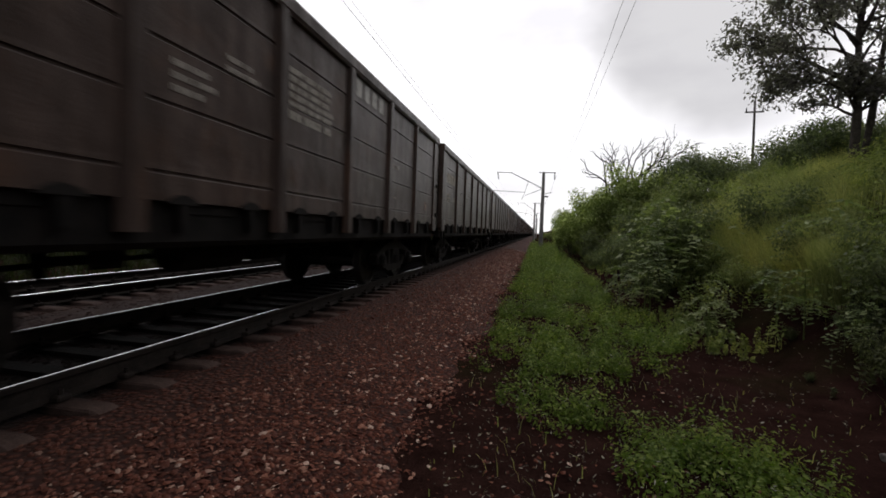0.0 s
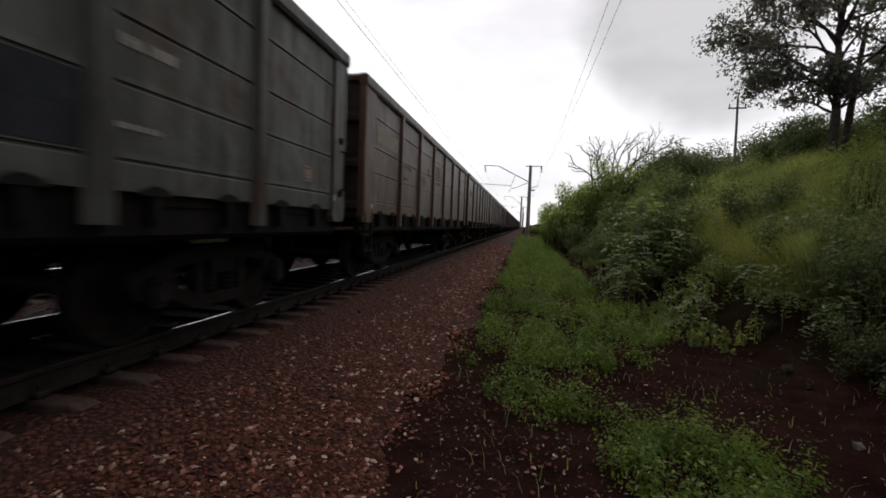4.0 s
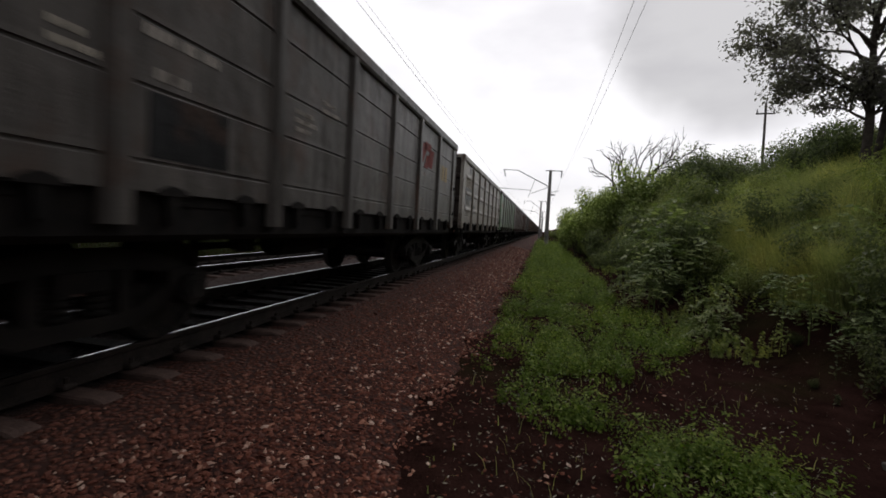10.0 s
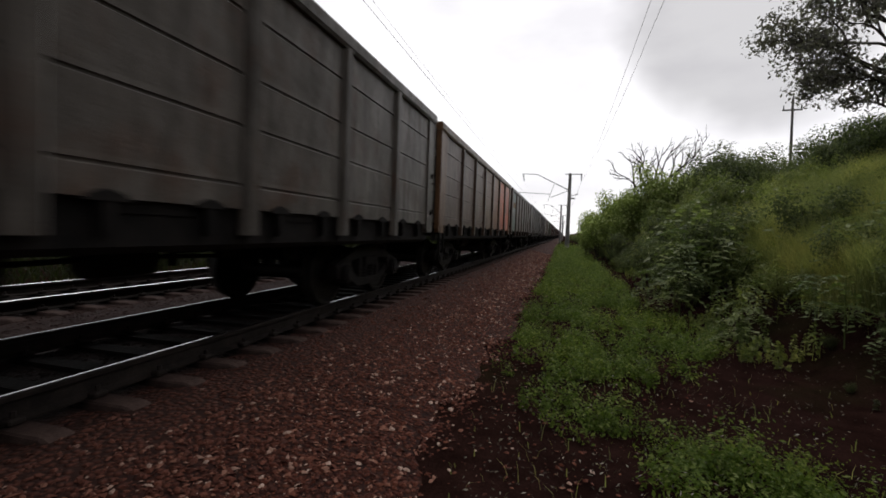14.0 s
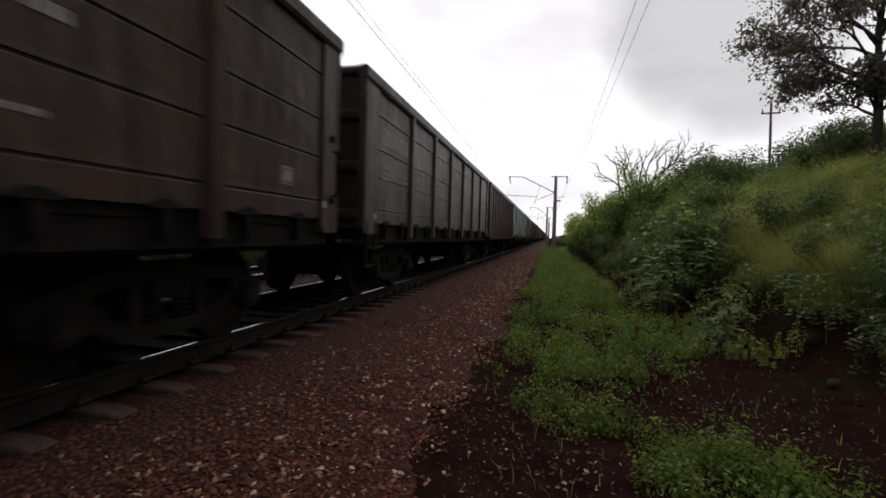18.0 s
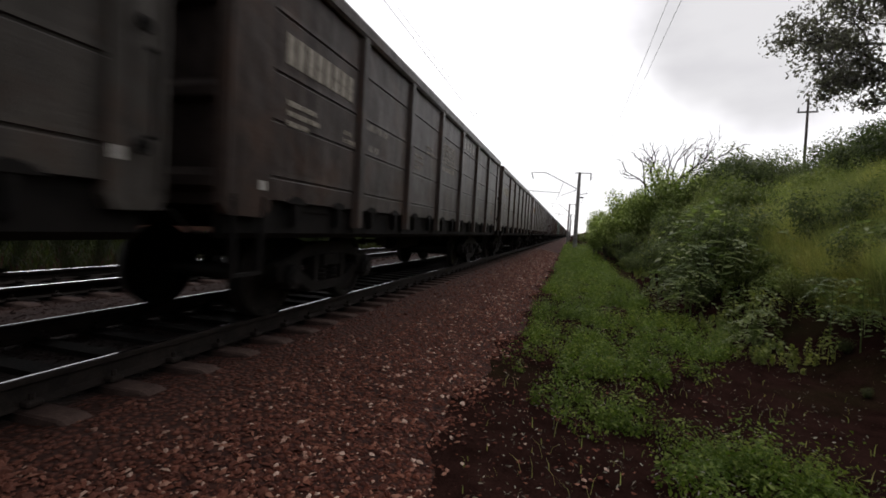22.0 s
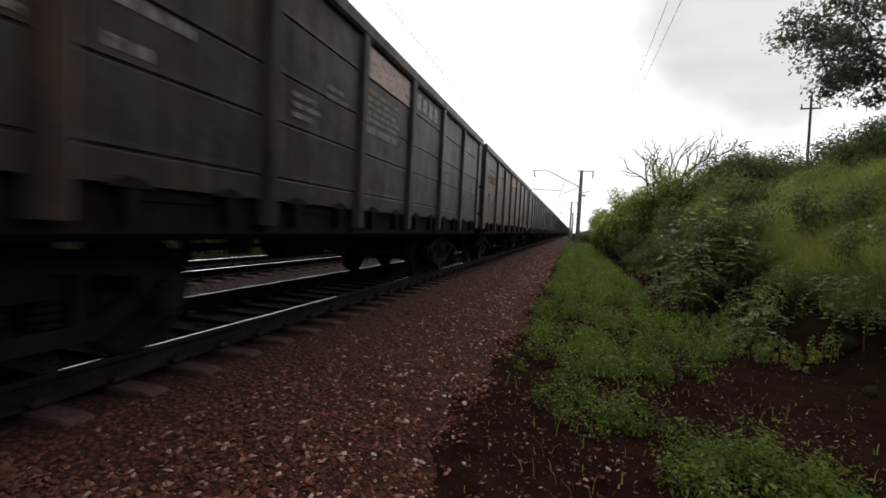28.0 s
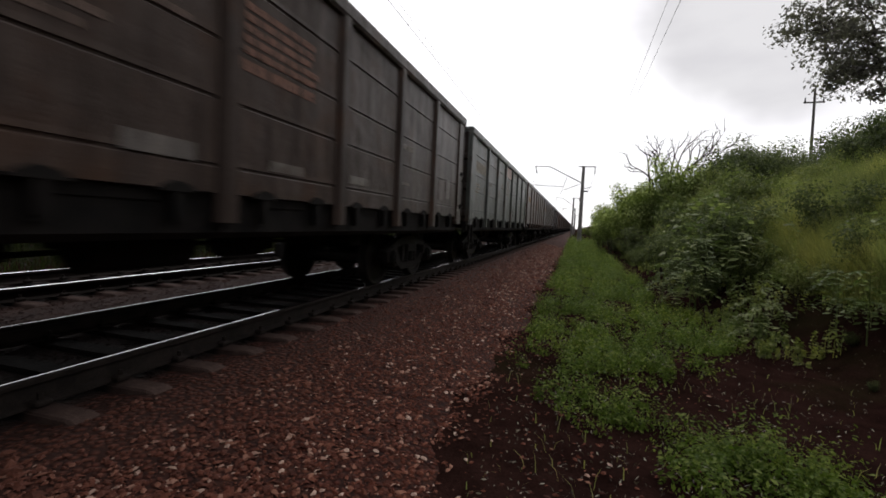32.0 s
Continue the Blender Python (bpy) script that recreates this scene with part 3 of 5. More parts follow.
def bolster_mesh():
    bm = bmesh.new()
    prism(bm, [(-1.12, 0.56), (1.12, 0.56), (1.12, 0.70), (0.5, 0.84), (0.3, 0.92), (-0.3, 0.92), (-0.5, 0.84), (-1.12, 0.70)], "y", -0.2, 0.2)
    for s in (-1, 1):
        box(bm, s * 0.9 - 0.1, s * 0.9 + 0.1, -0.62, -0.5, 0.25, 0.55)
        box(bm, s * 0.9 - 0.1, s * 0.9 + 0.1, 0.5, 0.62, 0.25, 0.55)
    box(bm, -0.9, 0.9, -0.52, -0.44, 0.3, 0.4)
    box(bm, -0.9, 0.9, 0.44, 0.52, 0.3, 0.4)
    return mesh_of("bolster", bm, SOOT)


BOLSTER = bolster_mesh()


def bogie(wagon, y, distant):
    bg = part("bogie", BOLSTER, None, wagon, "sooty cast-steel bogie", (0, y, 0))
    for s in (0, 180):
        part("side_frame", SIDE_FRAME, None, bg, at=pose(0, 0, 0, 0, 0, s))
        for d in () if distant else (-0.14, 0.14):
            part("coil_spring", SPRINGS, None, bg, at=pose(1.03 if s == 0 else -1.03, d, 0))
        for d in () if distant else (-0.925, 0.925):
            part("axle_box", AXLE_BOX, None, bg, at=pose(0, d, 0.478, 0, 0, s))
    for d in (-0.925, 0.925):
        part("wheelset", WHEELSET, None, bg, at=(0, d, 0.478))
    return bg


def coupler_mesh():
    bm = bmesh.new()
    box(bm, -0.09, 0.09, -0.22, 0.6, 0.97, 1.15, 0.02)
    prism(bm, [(-0.17, -0.1), (-0.2, -0.3), (-0.13, -0.46), (-0.05, -0.36), (0.03, -0.4), (0.1, -0.3), (0.19, -0.42), (0.17, -0.12)], "z", 0.92, 1.2)
    return mesh_of("coupler", bm, CAST)


COUPLER = coupler_mesh()


def arc(bm, centre, r, a0, a1, thick, n=8):
    """A bent bar round an axle box, in the plane of the wagon's side."""
    pts = [Vector(centre) + Vector((0, r * math.cos(a), r * math.sin(a))) for a in (radians(a0 + (a1 - a0) * i / n) for i in range(n + 1))]
    for p, q in zip(pts, pts[1:]):
        tube(bm, p, q, thick, sides=6)
    return bm


AXLE_RIM = mesh_of("axle_box_rim", arc(bmesh.new(), (1.13, 0, 0), 0.17, 15, 165, 0.022), MARK)


def hose_mesh():
    """A rubber brake hose that hangs from the pipe's end and swings up to the next wagon's."""
    bm = bmesh.new()
    pts = [Vector((0.32, 0.05 - 0.40 * f, 0.98 - 1.5 * f * (1 - f) - 0.10 * f)) for f in (i / 8 for i in range(9))]
    pts.insert(0, Vector((0.32, 0.15, 1.12)))
    rings = []
    for i, p in enumerate(pts):
        way = (pts[min(i + 1, len(pts) - 1)] - pts[max(i - 1, 0)]).normalized()
        up, r = way.cross(Vector((1, 0, 0))), 0.03 if i < 2 else 0.022
        rings.append([bm.verts.new(p + r * (math.cos(a) * Vector((1, 0, 0)) + math.sin(a) * up)) for a in (j * math.pi / 3 for j in range(6))])
    for a, b in zip(rings, rings[1:]):
        for j in range(6):
            bm.faces.new((a[j], a[(j + 1) % 6], b[(j + 1) % 6], b[j]))
    bm.faces.new(rings[0])
    bm.faces.new(rings[-1][::-1])
    bmesh.ops.recalc_face_normals(bm, faces=bm.faces[:])
    return mesh_of("brake_hose", bm, SOOT)


def lever_mesh():
    """The bent uncoupling rod along a wagon's end."""
    bm = bmesh.new()
    for p, q in (((0.2, -0.06, 1.18), (1.1, -0.06, 1.14)), ((1.1, -0.06, 1.14), (1.3, -0.06, 0.98)), ((1.3, -0.06, 0.98), (1.42, -0.06, 0.98)), ((0.2, -0.06, 1.18), (0.08, -0.2, 1.2))):
        tube(bm, p, q, 0.014, sides=6)
    return mesh_of("uncoupling_rod", bm, CAST)


HOSE, LEVER = hose_mesh(), lever_mesh()


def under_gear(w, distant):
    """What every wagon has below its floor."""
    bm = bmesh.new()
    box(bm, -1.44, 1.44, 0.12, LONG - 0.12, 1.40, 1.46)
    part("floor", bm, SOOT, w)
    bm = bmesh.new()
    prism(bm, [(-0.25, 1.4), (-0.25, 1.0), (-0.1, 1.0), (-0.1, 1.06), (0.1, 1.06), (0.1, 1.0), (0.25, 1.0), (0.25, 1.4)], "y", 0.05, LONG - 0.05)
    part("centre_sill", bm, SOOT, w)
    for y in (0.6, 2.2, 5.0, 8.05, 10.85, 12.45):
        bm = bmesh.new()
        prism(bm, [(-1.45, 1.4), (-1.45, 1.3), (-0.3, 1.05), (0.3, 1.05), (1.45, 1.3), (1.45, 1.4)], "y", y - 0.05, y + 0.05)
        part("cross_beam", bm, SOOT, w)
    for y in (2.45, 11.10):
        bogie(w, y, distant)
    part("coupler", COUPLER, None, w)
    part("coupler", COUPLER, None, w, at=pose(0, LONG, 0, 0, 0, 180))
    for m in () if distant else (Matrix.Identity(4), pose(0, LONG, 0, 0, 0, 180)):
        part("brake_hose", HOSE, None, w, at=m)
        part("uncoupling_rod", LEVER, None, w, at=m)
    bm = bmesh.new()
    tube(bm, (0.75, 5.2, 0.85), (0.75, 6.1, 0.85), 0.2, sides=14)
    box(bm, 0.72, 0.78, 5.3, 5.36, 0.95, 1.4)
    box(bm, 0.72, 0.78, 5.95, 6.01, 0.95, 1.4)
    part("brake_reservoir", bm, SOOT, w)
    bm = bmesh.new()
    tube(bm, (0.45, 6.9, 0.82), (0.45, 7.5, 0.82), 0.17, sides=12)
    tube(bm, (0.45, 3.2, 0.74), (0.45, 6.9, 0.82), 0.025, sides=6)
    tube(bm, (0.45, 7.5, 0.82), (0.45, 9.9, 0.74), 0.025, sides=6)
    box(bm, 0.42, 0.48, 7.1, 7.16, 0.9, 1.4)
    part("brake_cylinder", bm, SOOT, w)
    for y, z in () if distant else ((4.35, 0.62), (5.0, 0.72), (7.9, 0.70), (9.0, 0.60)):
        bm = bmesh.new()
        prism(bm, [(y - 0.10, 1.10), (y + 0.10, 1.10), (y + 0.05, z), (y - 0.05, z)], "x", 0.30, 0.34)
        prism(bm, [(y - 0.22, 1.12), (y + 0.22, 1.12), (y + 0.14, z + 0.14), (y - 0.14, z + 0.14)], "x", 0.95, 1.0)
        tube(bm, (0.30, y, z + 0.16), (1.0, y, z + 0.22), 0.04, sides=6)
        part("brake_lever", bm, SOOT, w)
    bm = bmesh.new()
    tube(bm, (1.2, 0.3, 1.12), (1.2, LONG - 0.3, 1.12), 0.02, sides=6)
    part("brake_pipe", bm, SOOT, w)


def corner_mesh():
    bm = bmesh.new()
    prism(bm, [(0.0, 1.22), (0.06, 1.13), (0.5, 1.12), (0.57, 1.2), (0.57, 3.44), (0.0, 3.44)], "x", 1.44, 1.535)
    box(bm, 1.535, 1.548, 0.03, 0.075, 1.25, 3.40)
    return mesh_of("corner_plate", bm, PAINT)


def end_wall_mesh():
    return mesh_of("end_wall", box(bmesh.new(), -1.44, 1.44, 0.07, 0.12, 1.2, 3.50), SOOTY_END)


def end_rib_mesh():
    return mesh_of("end_rib", prism(bmesh.new(), [(0.07, 0), (0.0, 0.05), (0.0, 0.13), (0.07, 0.2)], "x", -1.43, 1.43), SOOTY_END)


def end_rim_mesh():
    return mesh_of("end_rim", prism(bmesh.new(), [(0.0, 3.44), (-0.02, 3.5), (0.02, 3.55), (0.13, 3.55), (0.13, 3.44)], "x", -1.5, 1.5), PAINT)


def handrail_mesh():
    bm = bmesh.new()
    for p, q in (((1.535, 0.2, 1.58), (1.6, 0.2, 1.58)), ((1.6, 0.2, 1.58), (1.6, 0.2, 2.12)), ((1.6, 0.2, 2.12), (1.535, 0.2, 2.12))):
        tube(bm, p, q, 0.013, sides=6)
    return mesh_of("handrail", bm, SOOT)


def post_mesh():
    bm = bmesh.new()
    prism(bm, [(1.48, -0.115), (1.505, -0.115), (1.56, -0.065), (1.56, 0.065), (1.505, 0.115), (1.48, 0.115)], "z", 1.06, 3.46)
    return mesh_of("post", bm, PAINT)


def top_rail_mesh():
    bm = bmesh.new()
    prism(bm, [(1.43, 3.36), (1.545, 3.36), (1.568, 3.40), (1.568, 3.52), (1.55, 3.55), (1.43, 3.55)], "y", -0.01, LONG + 0.01)
    return mesh_of("top_rail", bm, PAINT)


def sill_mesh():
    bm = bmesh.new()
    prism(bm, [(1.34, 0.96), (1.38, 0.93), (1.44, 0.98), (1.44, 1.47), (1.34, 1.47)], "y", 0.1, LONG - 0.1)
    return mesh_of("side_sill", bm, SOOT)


def hatch_mesh():
    """The locks of one floor hatch, below the side sheet, with grime-shaped scallops."""
    bm = bmesh.new()
    for d in (-0.42, 0.42):
        prism(bm, [(d - 0.05, 1.30), (d + 0.05, 1.30), (d + 0.04, 1.10), (d + 0.02, 1.05), (d - 0.03, 1.05)], "x", 1.45, 1.51)
        # a low scallop added in place of black grime along the sheet's foot
        prism(bm, [(d - 0.16, 1.27), (d - 0.13, 1.31), (d - 0.04, 1.345), (d + 0.03, 1.335), (d + 0.10, 1.315), (d + 0.15, 1.27)], "x", 1.49, 1.525)
        box(bm, 1.46, 1.52, d - 0.03, d + 0.03, 1.08, 1.33)
    box(bm, 1.44, 1.455, -0.5, 0.5, 1.2, 1.29)
    return mesh_of("hatch_lock", bm, SOOT)


END_RIB, END_RIM, HANDRAIL = end_rib_mesh(), end_rim_mesh(), handrail_mesh()
CORNER, END_WALL, POST, TOP_RAIL, SILL, HATCH = corner_mesh(), end_wall_mesh(), post_mesh(), top_rail_mesh(), sill_mesh(), hatch_mesh()


def panel_mesh(kind):
    bm, h = bmesh.new(), BAY / 2
    if kind == "grooved":
        side_sheet(bm, -h, h, (1.50, 2.01, 2.45, 2.98))
    elif kind == "braced":
        side_sheet(bm, -h, h, (1.62, 2.02, 2.45, 2.98))
    elif kind == "embossed":
        side_sheet(bm, -h, h, (1.56, 2.2))
    elif kind == "smooth":
        side_sheet(bm, -h, h, (), 1.50, 1.0)
    return mesh_of("side_panel", bm, PAINT)


PANELS = {k: panel_mesh(k) for k in ("grooved", "braced", "embossed", "smooth")}


def pressed_rib_mesh():
    """A long raised pressing on a side panel."""
    bm, a, b = bmesh.new(), BAY / 2 - 0.22, BAY / 2 - 0.34
    lo = [bm.verts.new(p) for p in ((1.499, -a, -0.085), (1.499, a, -0.085), (1.499, a, 0.085), (1.499, -a, 0.085))]
    hi = [bm.verts.new(p) for p in ((1.537, -b, -0.04), (1.537, b, -0.04), (1.537, b, 0.02), (1.537, -b, 0.02))]
    bm.faces.new(hi)
    for i in range(4):
        bm.faces.new((lo[i], lo[(i + 1) % 4], hi[(i + 1) % 4], hi[i]))
    return mesh_of("pressed_rib", bm, PAINT)


PRESSED_RIB = pressed_rib_mesh()


def rib_mesh():
    bm = bmesh.new()
    prism(bm, [(1.48, -0.07), (1.5, -0.07), (1.56, -0.035), (1.56, 0.035), (1.5, 0.07), (1.48, 0.07)], "z", 0.99, 3.46)
    return mesh_of("rib", bm, PAINT)


RIB = rib_mesh()


def brace_mesh():
    bm = bmesh.new()
    prism(bm, [(0.62, 3.42), (0.74, 3.42), (2.24, 1.52), (2.12, 1.52)], "x", 1.5, 1.56)
    return mesh_of("diagonal_brace", bm, PAINT)


BRACE = brace_mesh()


def ladder_mesh():
    """A bent flat-bar stirrup."""
    bm = bmesh.new()
    prism(bm, [(0.10, 1.3), (0.13, 0.62), (0.47, 0.62), (0.50, 1.3), (0.47, 1.3), (0.445, 0.65), (0.155, 0.65), (0.13, 1.3)], "x", 1.50, 1.545)
    return mesh_of("foot_step", bm, SOOT)


def boss_mesh():
    """The round lashing eye on a corner plate: a dished ring with a hooked tongue."""
    bm = tube(bmesh.new(), (1.53, 0, 0), (1.556, 0, 0), 0.055, 0.045, 12)
    tube(bm, (1.55, -0.01, 0), (1.60, -0.07, 0.015), 0.014, 0.010, 6)
    return mesh_of("lashing_eye", bm, SOOT)


STEP, BOSS = ladder_mesh(), boss_mesh()


def load_mesh():
    """Coal, heaped below the rim."""
    n, m = 8, 30
    v = [(-1.42 + 2.84 * i / n, 0.14 + (LONG - 0.28) * j / m, 3.0 + 0.28 * math.sin(math.pi * i / n) + 0.12 * math.sin(j * 1.1 + i) * math.sin(math.pi * i / n)) for i in range(n + 1) for j in range(m + 1)]
    f = [(i * (m + 1) + j, (i + 1) * (m + 1) + j, (i + 1) * (m + 1) + j + 1, i * (m + 1) + j + 1) for i in range(n) for j in range(m)]
    return arrays("coal_load", v, f, COAL)


LOAD = load_mesh()


def wagon_body(kind, distant=False):
    w = thing("open_wagon", "open-topped steel freight wagon", "freight wagon", "wagons of the train")
    under_gear(w, distant)
    for s in (0, 180):
        m = Matrix.Identity(4) if s == 0 else pose(0, LONG, 0, 0, 0, 180)
        part("side_sill", SILL, None, w, at=m)
        part("top_rail", TOP_RAIL, None, w, at=m)
        part("end_wall", END_WALL, None, w, at=m)
        part("end_rim", END_RIM, None, w, at=m)
        for z in (1.3, 2.0, 2.75):
            part("end_rib", END_RIB, None, w, at=m @ Matrix.Translation((0, 0, z)))
        if not distant:
            part("handrail", HANDRAIL, None, w, at=m @ Matrix.Translation((0, LONG - 0.35, 0)))
        part("corner_plate", CORNER, None, w, at=m)
        part("corner_plate", CORNER, None, w, at=m @ Matrix.Translation((0, LONG, 0)) @ Matrix.Diagonal((1, -FAR_CORNER, 1, 1)))
        if not distant:
            part("foot_step", STEP, None, w, at=m)
            part("lashing_eye", BOSS, None, w, at=m @ Matrix.Translation((0, LONG - 0.18, 2.27)))
            part("lashing_eye", BOSS, None, w, at=m @ Matrix.Translation((0, LONG - 0.18, 1.52)))
        for a, b in zip(EDGES, EDGES[1:]):
            part("side_panel", PANELS[kind], None, w, at=m @ Matrix.Translation((0, (a + b) / 2, 0)))
            for z in (1.80, 2.36, 2.92) if kind == "embossed" else ():
                part("pressed_rib", PRESSED_RIB, None, w, at=m @ Matrix.Translation((0, (a + b) / 2, z)))
            if kind != "smooth" and not distant:
                part("hatch_lock", HATCH, None, w, at=m @ Matrix.Translation((0, (a + b) / 2, 0)))
        if kind == "smooth":
            for i in range(14):
                part("rib", RIB, None, w, at=m @ Matrix.Translation((0, (0.45 if s == 0 else 1.07) + i * 0.9, 0)))
        else:
            for y in POSTS:
                part("post", POST, None, w, at=m @ Matrix.Translation((0, y, 0)))
        if kind == "braced":
            part("diagonal_brace", BRACE, None, w, at=m)
            part("diagonal_brace", BRACE, None, w, at=m @ Matrix.Translation((0, LONG, 0)) @ Matrix.Diagonal((1, -1, 1, 1)))
    part("coal_load", LOAD, None, w, "dark heaped coal")
    return w


def bars(name, spec):
    """Flat paint bars (y0, y1, z0, z1) that stand a few millimetres proud of the side."""
    bm = bmesh.new()
    for y0, y1, z0, z1 in spec:
        box(bm, 1.503, 1.507, y0, y1, z0, z1)
    return mesh_of(name, bm, MARK)


def text_rows(y0, y1, z, rows, h=0.05, gap=0.045, seed=1):
    """Lines of unreadable lettering as short bars in words."""
    r, out = random.Random(seed), []
    for i in range(rows):
        y, end = y0, y1 - r.random() * 0.3 * (y1 - y0)
        while y < end - 0.03:
            for j in range(r.randint(2, 6)):
                wd = h * r.uniform(0.45, 0.7)
                out.append((y, y + wd, z - i * (h + gap) - h, z - i * (h + gap)))
                y += wd + h * 0.22
            y += h * 0.7
    return out


NUMBER_BAR = bars("number_bar", [(0.0, 0.115, 2.56, 2.84)])
SMALL_TEXT = bars("lettering", text_rows(0.82, 1.4, 2.24, 3, seed=3) + text_rows(1.9, 2.1, 2.2, 2, seed=4))
MID_TEXT = bars("lettering", text_rows(2.5, 3.5, 2.42, 1, 0.08, seed=5) + text_rows(2.6, 3.0, 2.15, 1, 0.08, seed=6) + text_rows(5.0, 5.4, 2.6, 2, seed=8) + text_rows(4.4, 4.7, 2.35, 3, seed=9))
PLATE = bars("data_plate", [(12.03, 12.22, 1.61, 1.80)])
OWNER = bars("owner_panel", text_rows(6.0, 6.95, 2.86, 5, 0.06, 0.03, seed=11) + text_rows(5.85, 7.15, 2.39, 1, 0.09, seed=12))
PLATE_LINE = mesh_of("data_plate_line", box(box(bmesh.new(), 1.5075, 1.509, 12.05, 12.20, 1.765, 1.777), 1.5075, 1.509, 12.05, 12.20, 1.633, 1.645), MARK)
OWNER_MARK = bars("owner_mark", [(0.0, 0.2, 3.08, 3.33)])
PALE_BOARD = bars("pale_board", [(5.95, 7.44, 3.0, 3.38)])
LOW_TEXT = bars("lettering", text_rows(9.3, 9.95, 2.34, 1, 0.08, seed=15) + text_rows(9.4, 9.8, 1.75, 1, 0.04, seed=16))
DOT = bars("white_spot", [(0.42, 0.50, 1.36, 1.44)])


def slanted(y, z, w, h, lean):
    bm = bmesh.new()
    prism(bm, [(y, z), (y + w, z), (y + w + lean, z + h), (y + lean, z + h)], "x", 1.503, 1.507)
    return mesh_of("red_emblem", bm, MARK)


EMBLEM = [slanted(9.25, 2.55, 0.42, 0.42, 0.3), slanted(9.75, 2.45, 0.3, 0.3, 0.2), slanted(10.05, 2.5, 0.42, 0.42, 0.15), slanted(9.7, 2.85, 0.55, 0.18, 0.1)]
BIG_MARK = bars("owner_mark", [(0.0, 0.24, 2.36, 2.74)])


def patch_mesh(y0, y1, z0, z1):
    bm = box(bmesh.new(), 1.501, 1.508, y0, y1, z0, z1)
    return mesh_of("paint_patch", bm, PAINT)


SOILED = 0.70   # how far grime dulls the paint
DARK_BROWN, BROWN = (0.086, 0.060, 0.051), (0.112, 0.069, 0.055)
PALE = (0.40, 0.36, 0.30)
# wagon: kind, paint, words, marks
STOCK = {
    4: ("grooved", (0.135, 0.138, 0.125), "dark grey-green", "nopl"), 6: ("grooved", BROWN, "brown", "ntl"),
    7: ("grooved", (0.25, 0.40, 0.23), "faded green", "ntl"), 8: ("embossed", (0.44, 0.41, 0.365), "dirty pale grey", "n"),
    9: ("grooved", (0.122, 0.112, 0.104), "dark grey", "ntfl"), 10: ("grooved", (0.132, 0.124, 0.113), "dark grey", "ntfl"),
    11: ("grooved", (0.10, 0.062, 0.048), "patched brown", "rt"), 12: ("grooved", (0.20, 0.11, 0.058), "orange-brown", ""),
    13: ("grooved", (0.14, 0.125, 0.11), "brownish grey", "nt"), 14: ("braced", (0.42, 0.67, 0.52), "faded sea-green", ""),
    15: ("smooth", (0.115, 0.070, 0.056), "ribbed brown", ""), 29: ("grooved", (0.135, 0.146, 0.137), "grey-green", "ntopbl"),
    17: ("grooved", (0.086, 0.060, 0.050), "dark brown", "ntopl"), 18: ("grooved", (0.090, 0.056, 0.045), "dark brown", "rtpl"),
    21: ("grooved", (0.085, 0.076, 0.068), "dark grey-brown", "ntobpl"), 0: ("grooved", DARK_BROWN, "dark brown", "ntopl"),
    2: ("grooved", (0.10, 0.064, 0.052), "dark brown", "rwpl"), 26: ("grooved", (0.068, 0.057, 0.052), "dark brown", "ntobpl"),
    3: ("grooved", (0.135, 0.078, 0.058), "rusty brown", "nwpl"), 1: ("grooved", (0.115, 0.066, 0.050), "rusty brown", "rwpl"), 22: ("grooved", (0.105, 0.068, 0.052), "rusty brown", "rtopl"),
    23: ("grooved", (0.095, 0.074, 0.060), "dark grey-brown", "rtpl"), 27: ("grooved", (0.105, 0.074, 0.062), "dark brown", "rwpl"),
    28: ("grooved", (0.120, 0.071, 0.054), "brown", "rwpl"), 20: ("grooved", (0.068, 0.051, 0.045), "dark brown", "ntopl"), 30: ("grooved", (0.090, 0.066, 0.056), "dark brown", "wl"),
}
POST_PAINT = {7: (0.07, 0.068, 0.055), 8: (0.15, 0.13, 0.11), 12: (0.06, 0.038, 0.028), 14: (0.11, 0.15, 0.12)}
PATCHES = {11: [(0, (0.13, 0.22, 0.18)), (2, (0.12, 0.07, 0.05)), (4, (0.16, 0.15, 0.12))],
           12: [(0, (0.13, 0.078, 0.057)), (1, (0.14, 0.08, 0.054)), (2, (0.155, 0.084, 0.052)), (3, (0.21, 0.108, 0.056)), (4, (0.34, 0.135, 0.055)), (5, (0.85, 0.18, 0.05)), (6, (0.80, 0.165, 0.05))]}


def paint_wagon(w, k, colour):
    panel, colour = 0, tuple(c * SOILED for c in colour)
    for o in w.children_recursive:
        if o.data and PAINT.name in o.data.materials:
            o.color = (*colour, 1)
            base = o.name.split(".")[0]
            if base == "side_panel":
                for i, c in PATCHES.get(k, []):
                    if panel % 7 == i:
                        o.color = (*[v * SOILED for v in c], 1)
                panel += 1
            elif base in ("top_rail", "post", "rib", "diagonal_brace"):
                o.color = (*(POST_PAINT[k] if k in POST_PAINT and (base != "top_rail" or k == 7) else [c * 0.8 for c in colour]), 1)


def mark(w, mesh, name, colour, label="", at=None):
    o = part(name, mesh, None, w, label, at)
    o.color = (*colour, 1)
    if name == "lettering" or name == "owner_panel":
        tagged(o, kind="stuff")
    return o


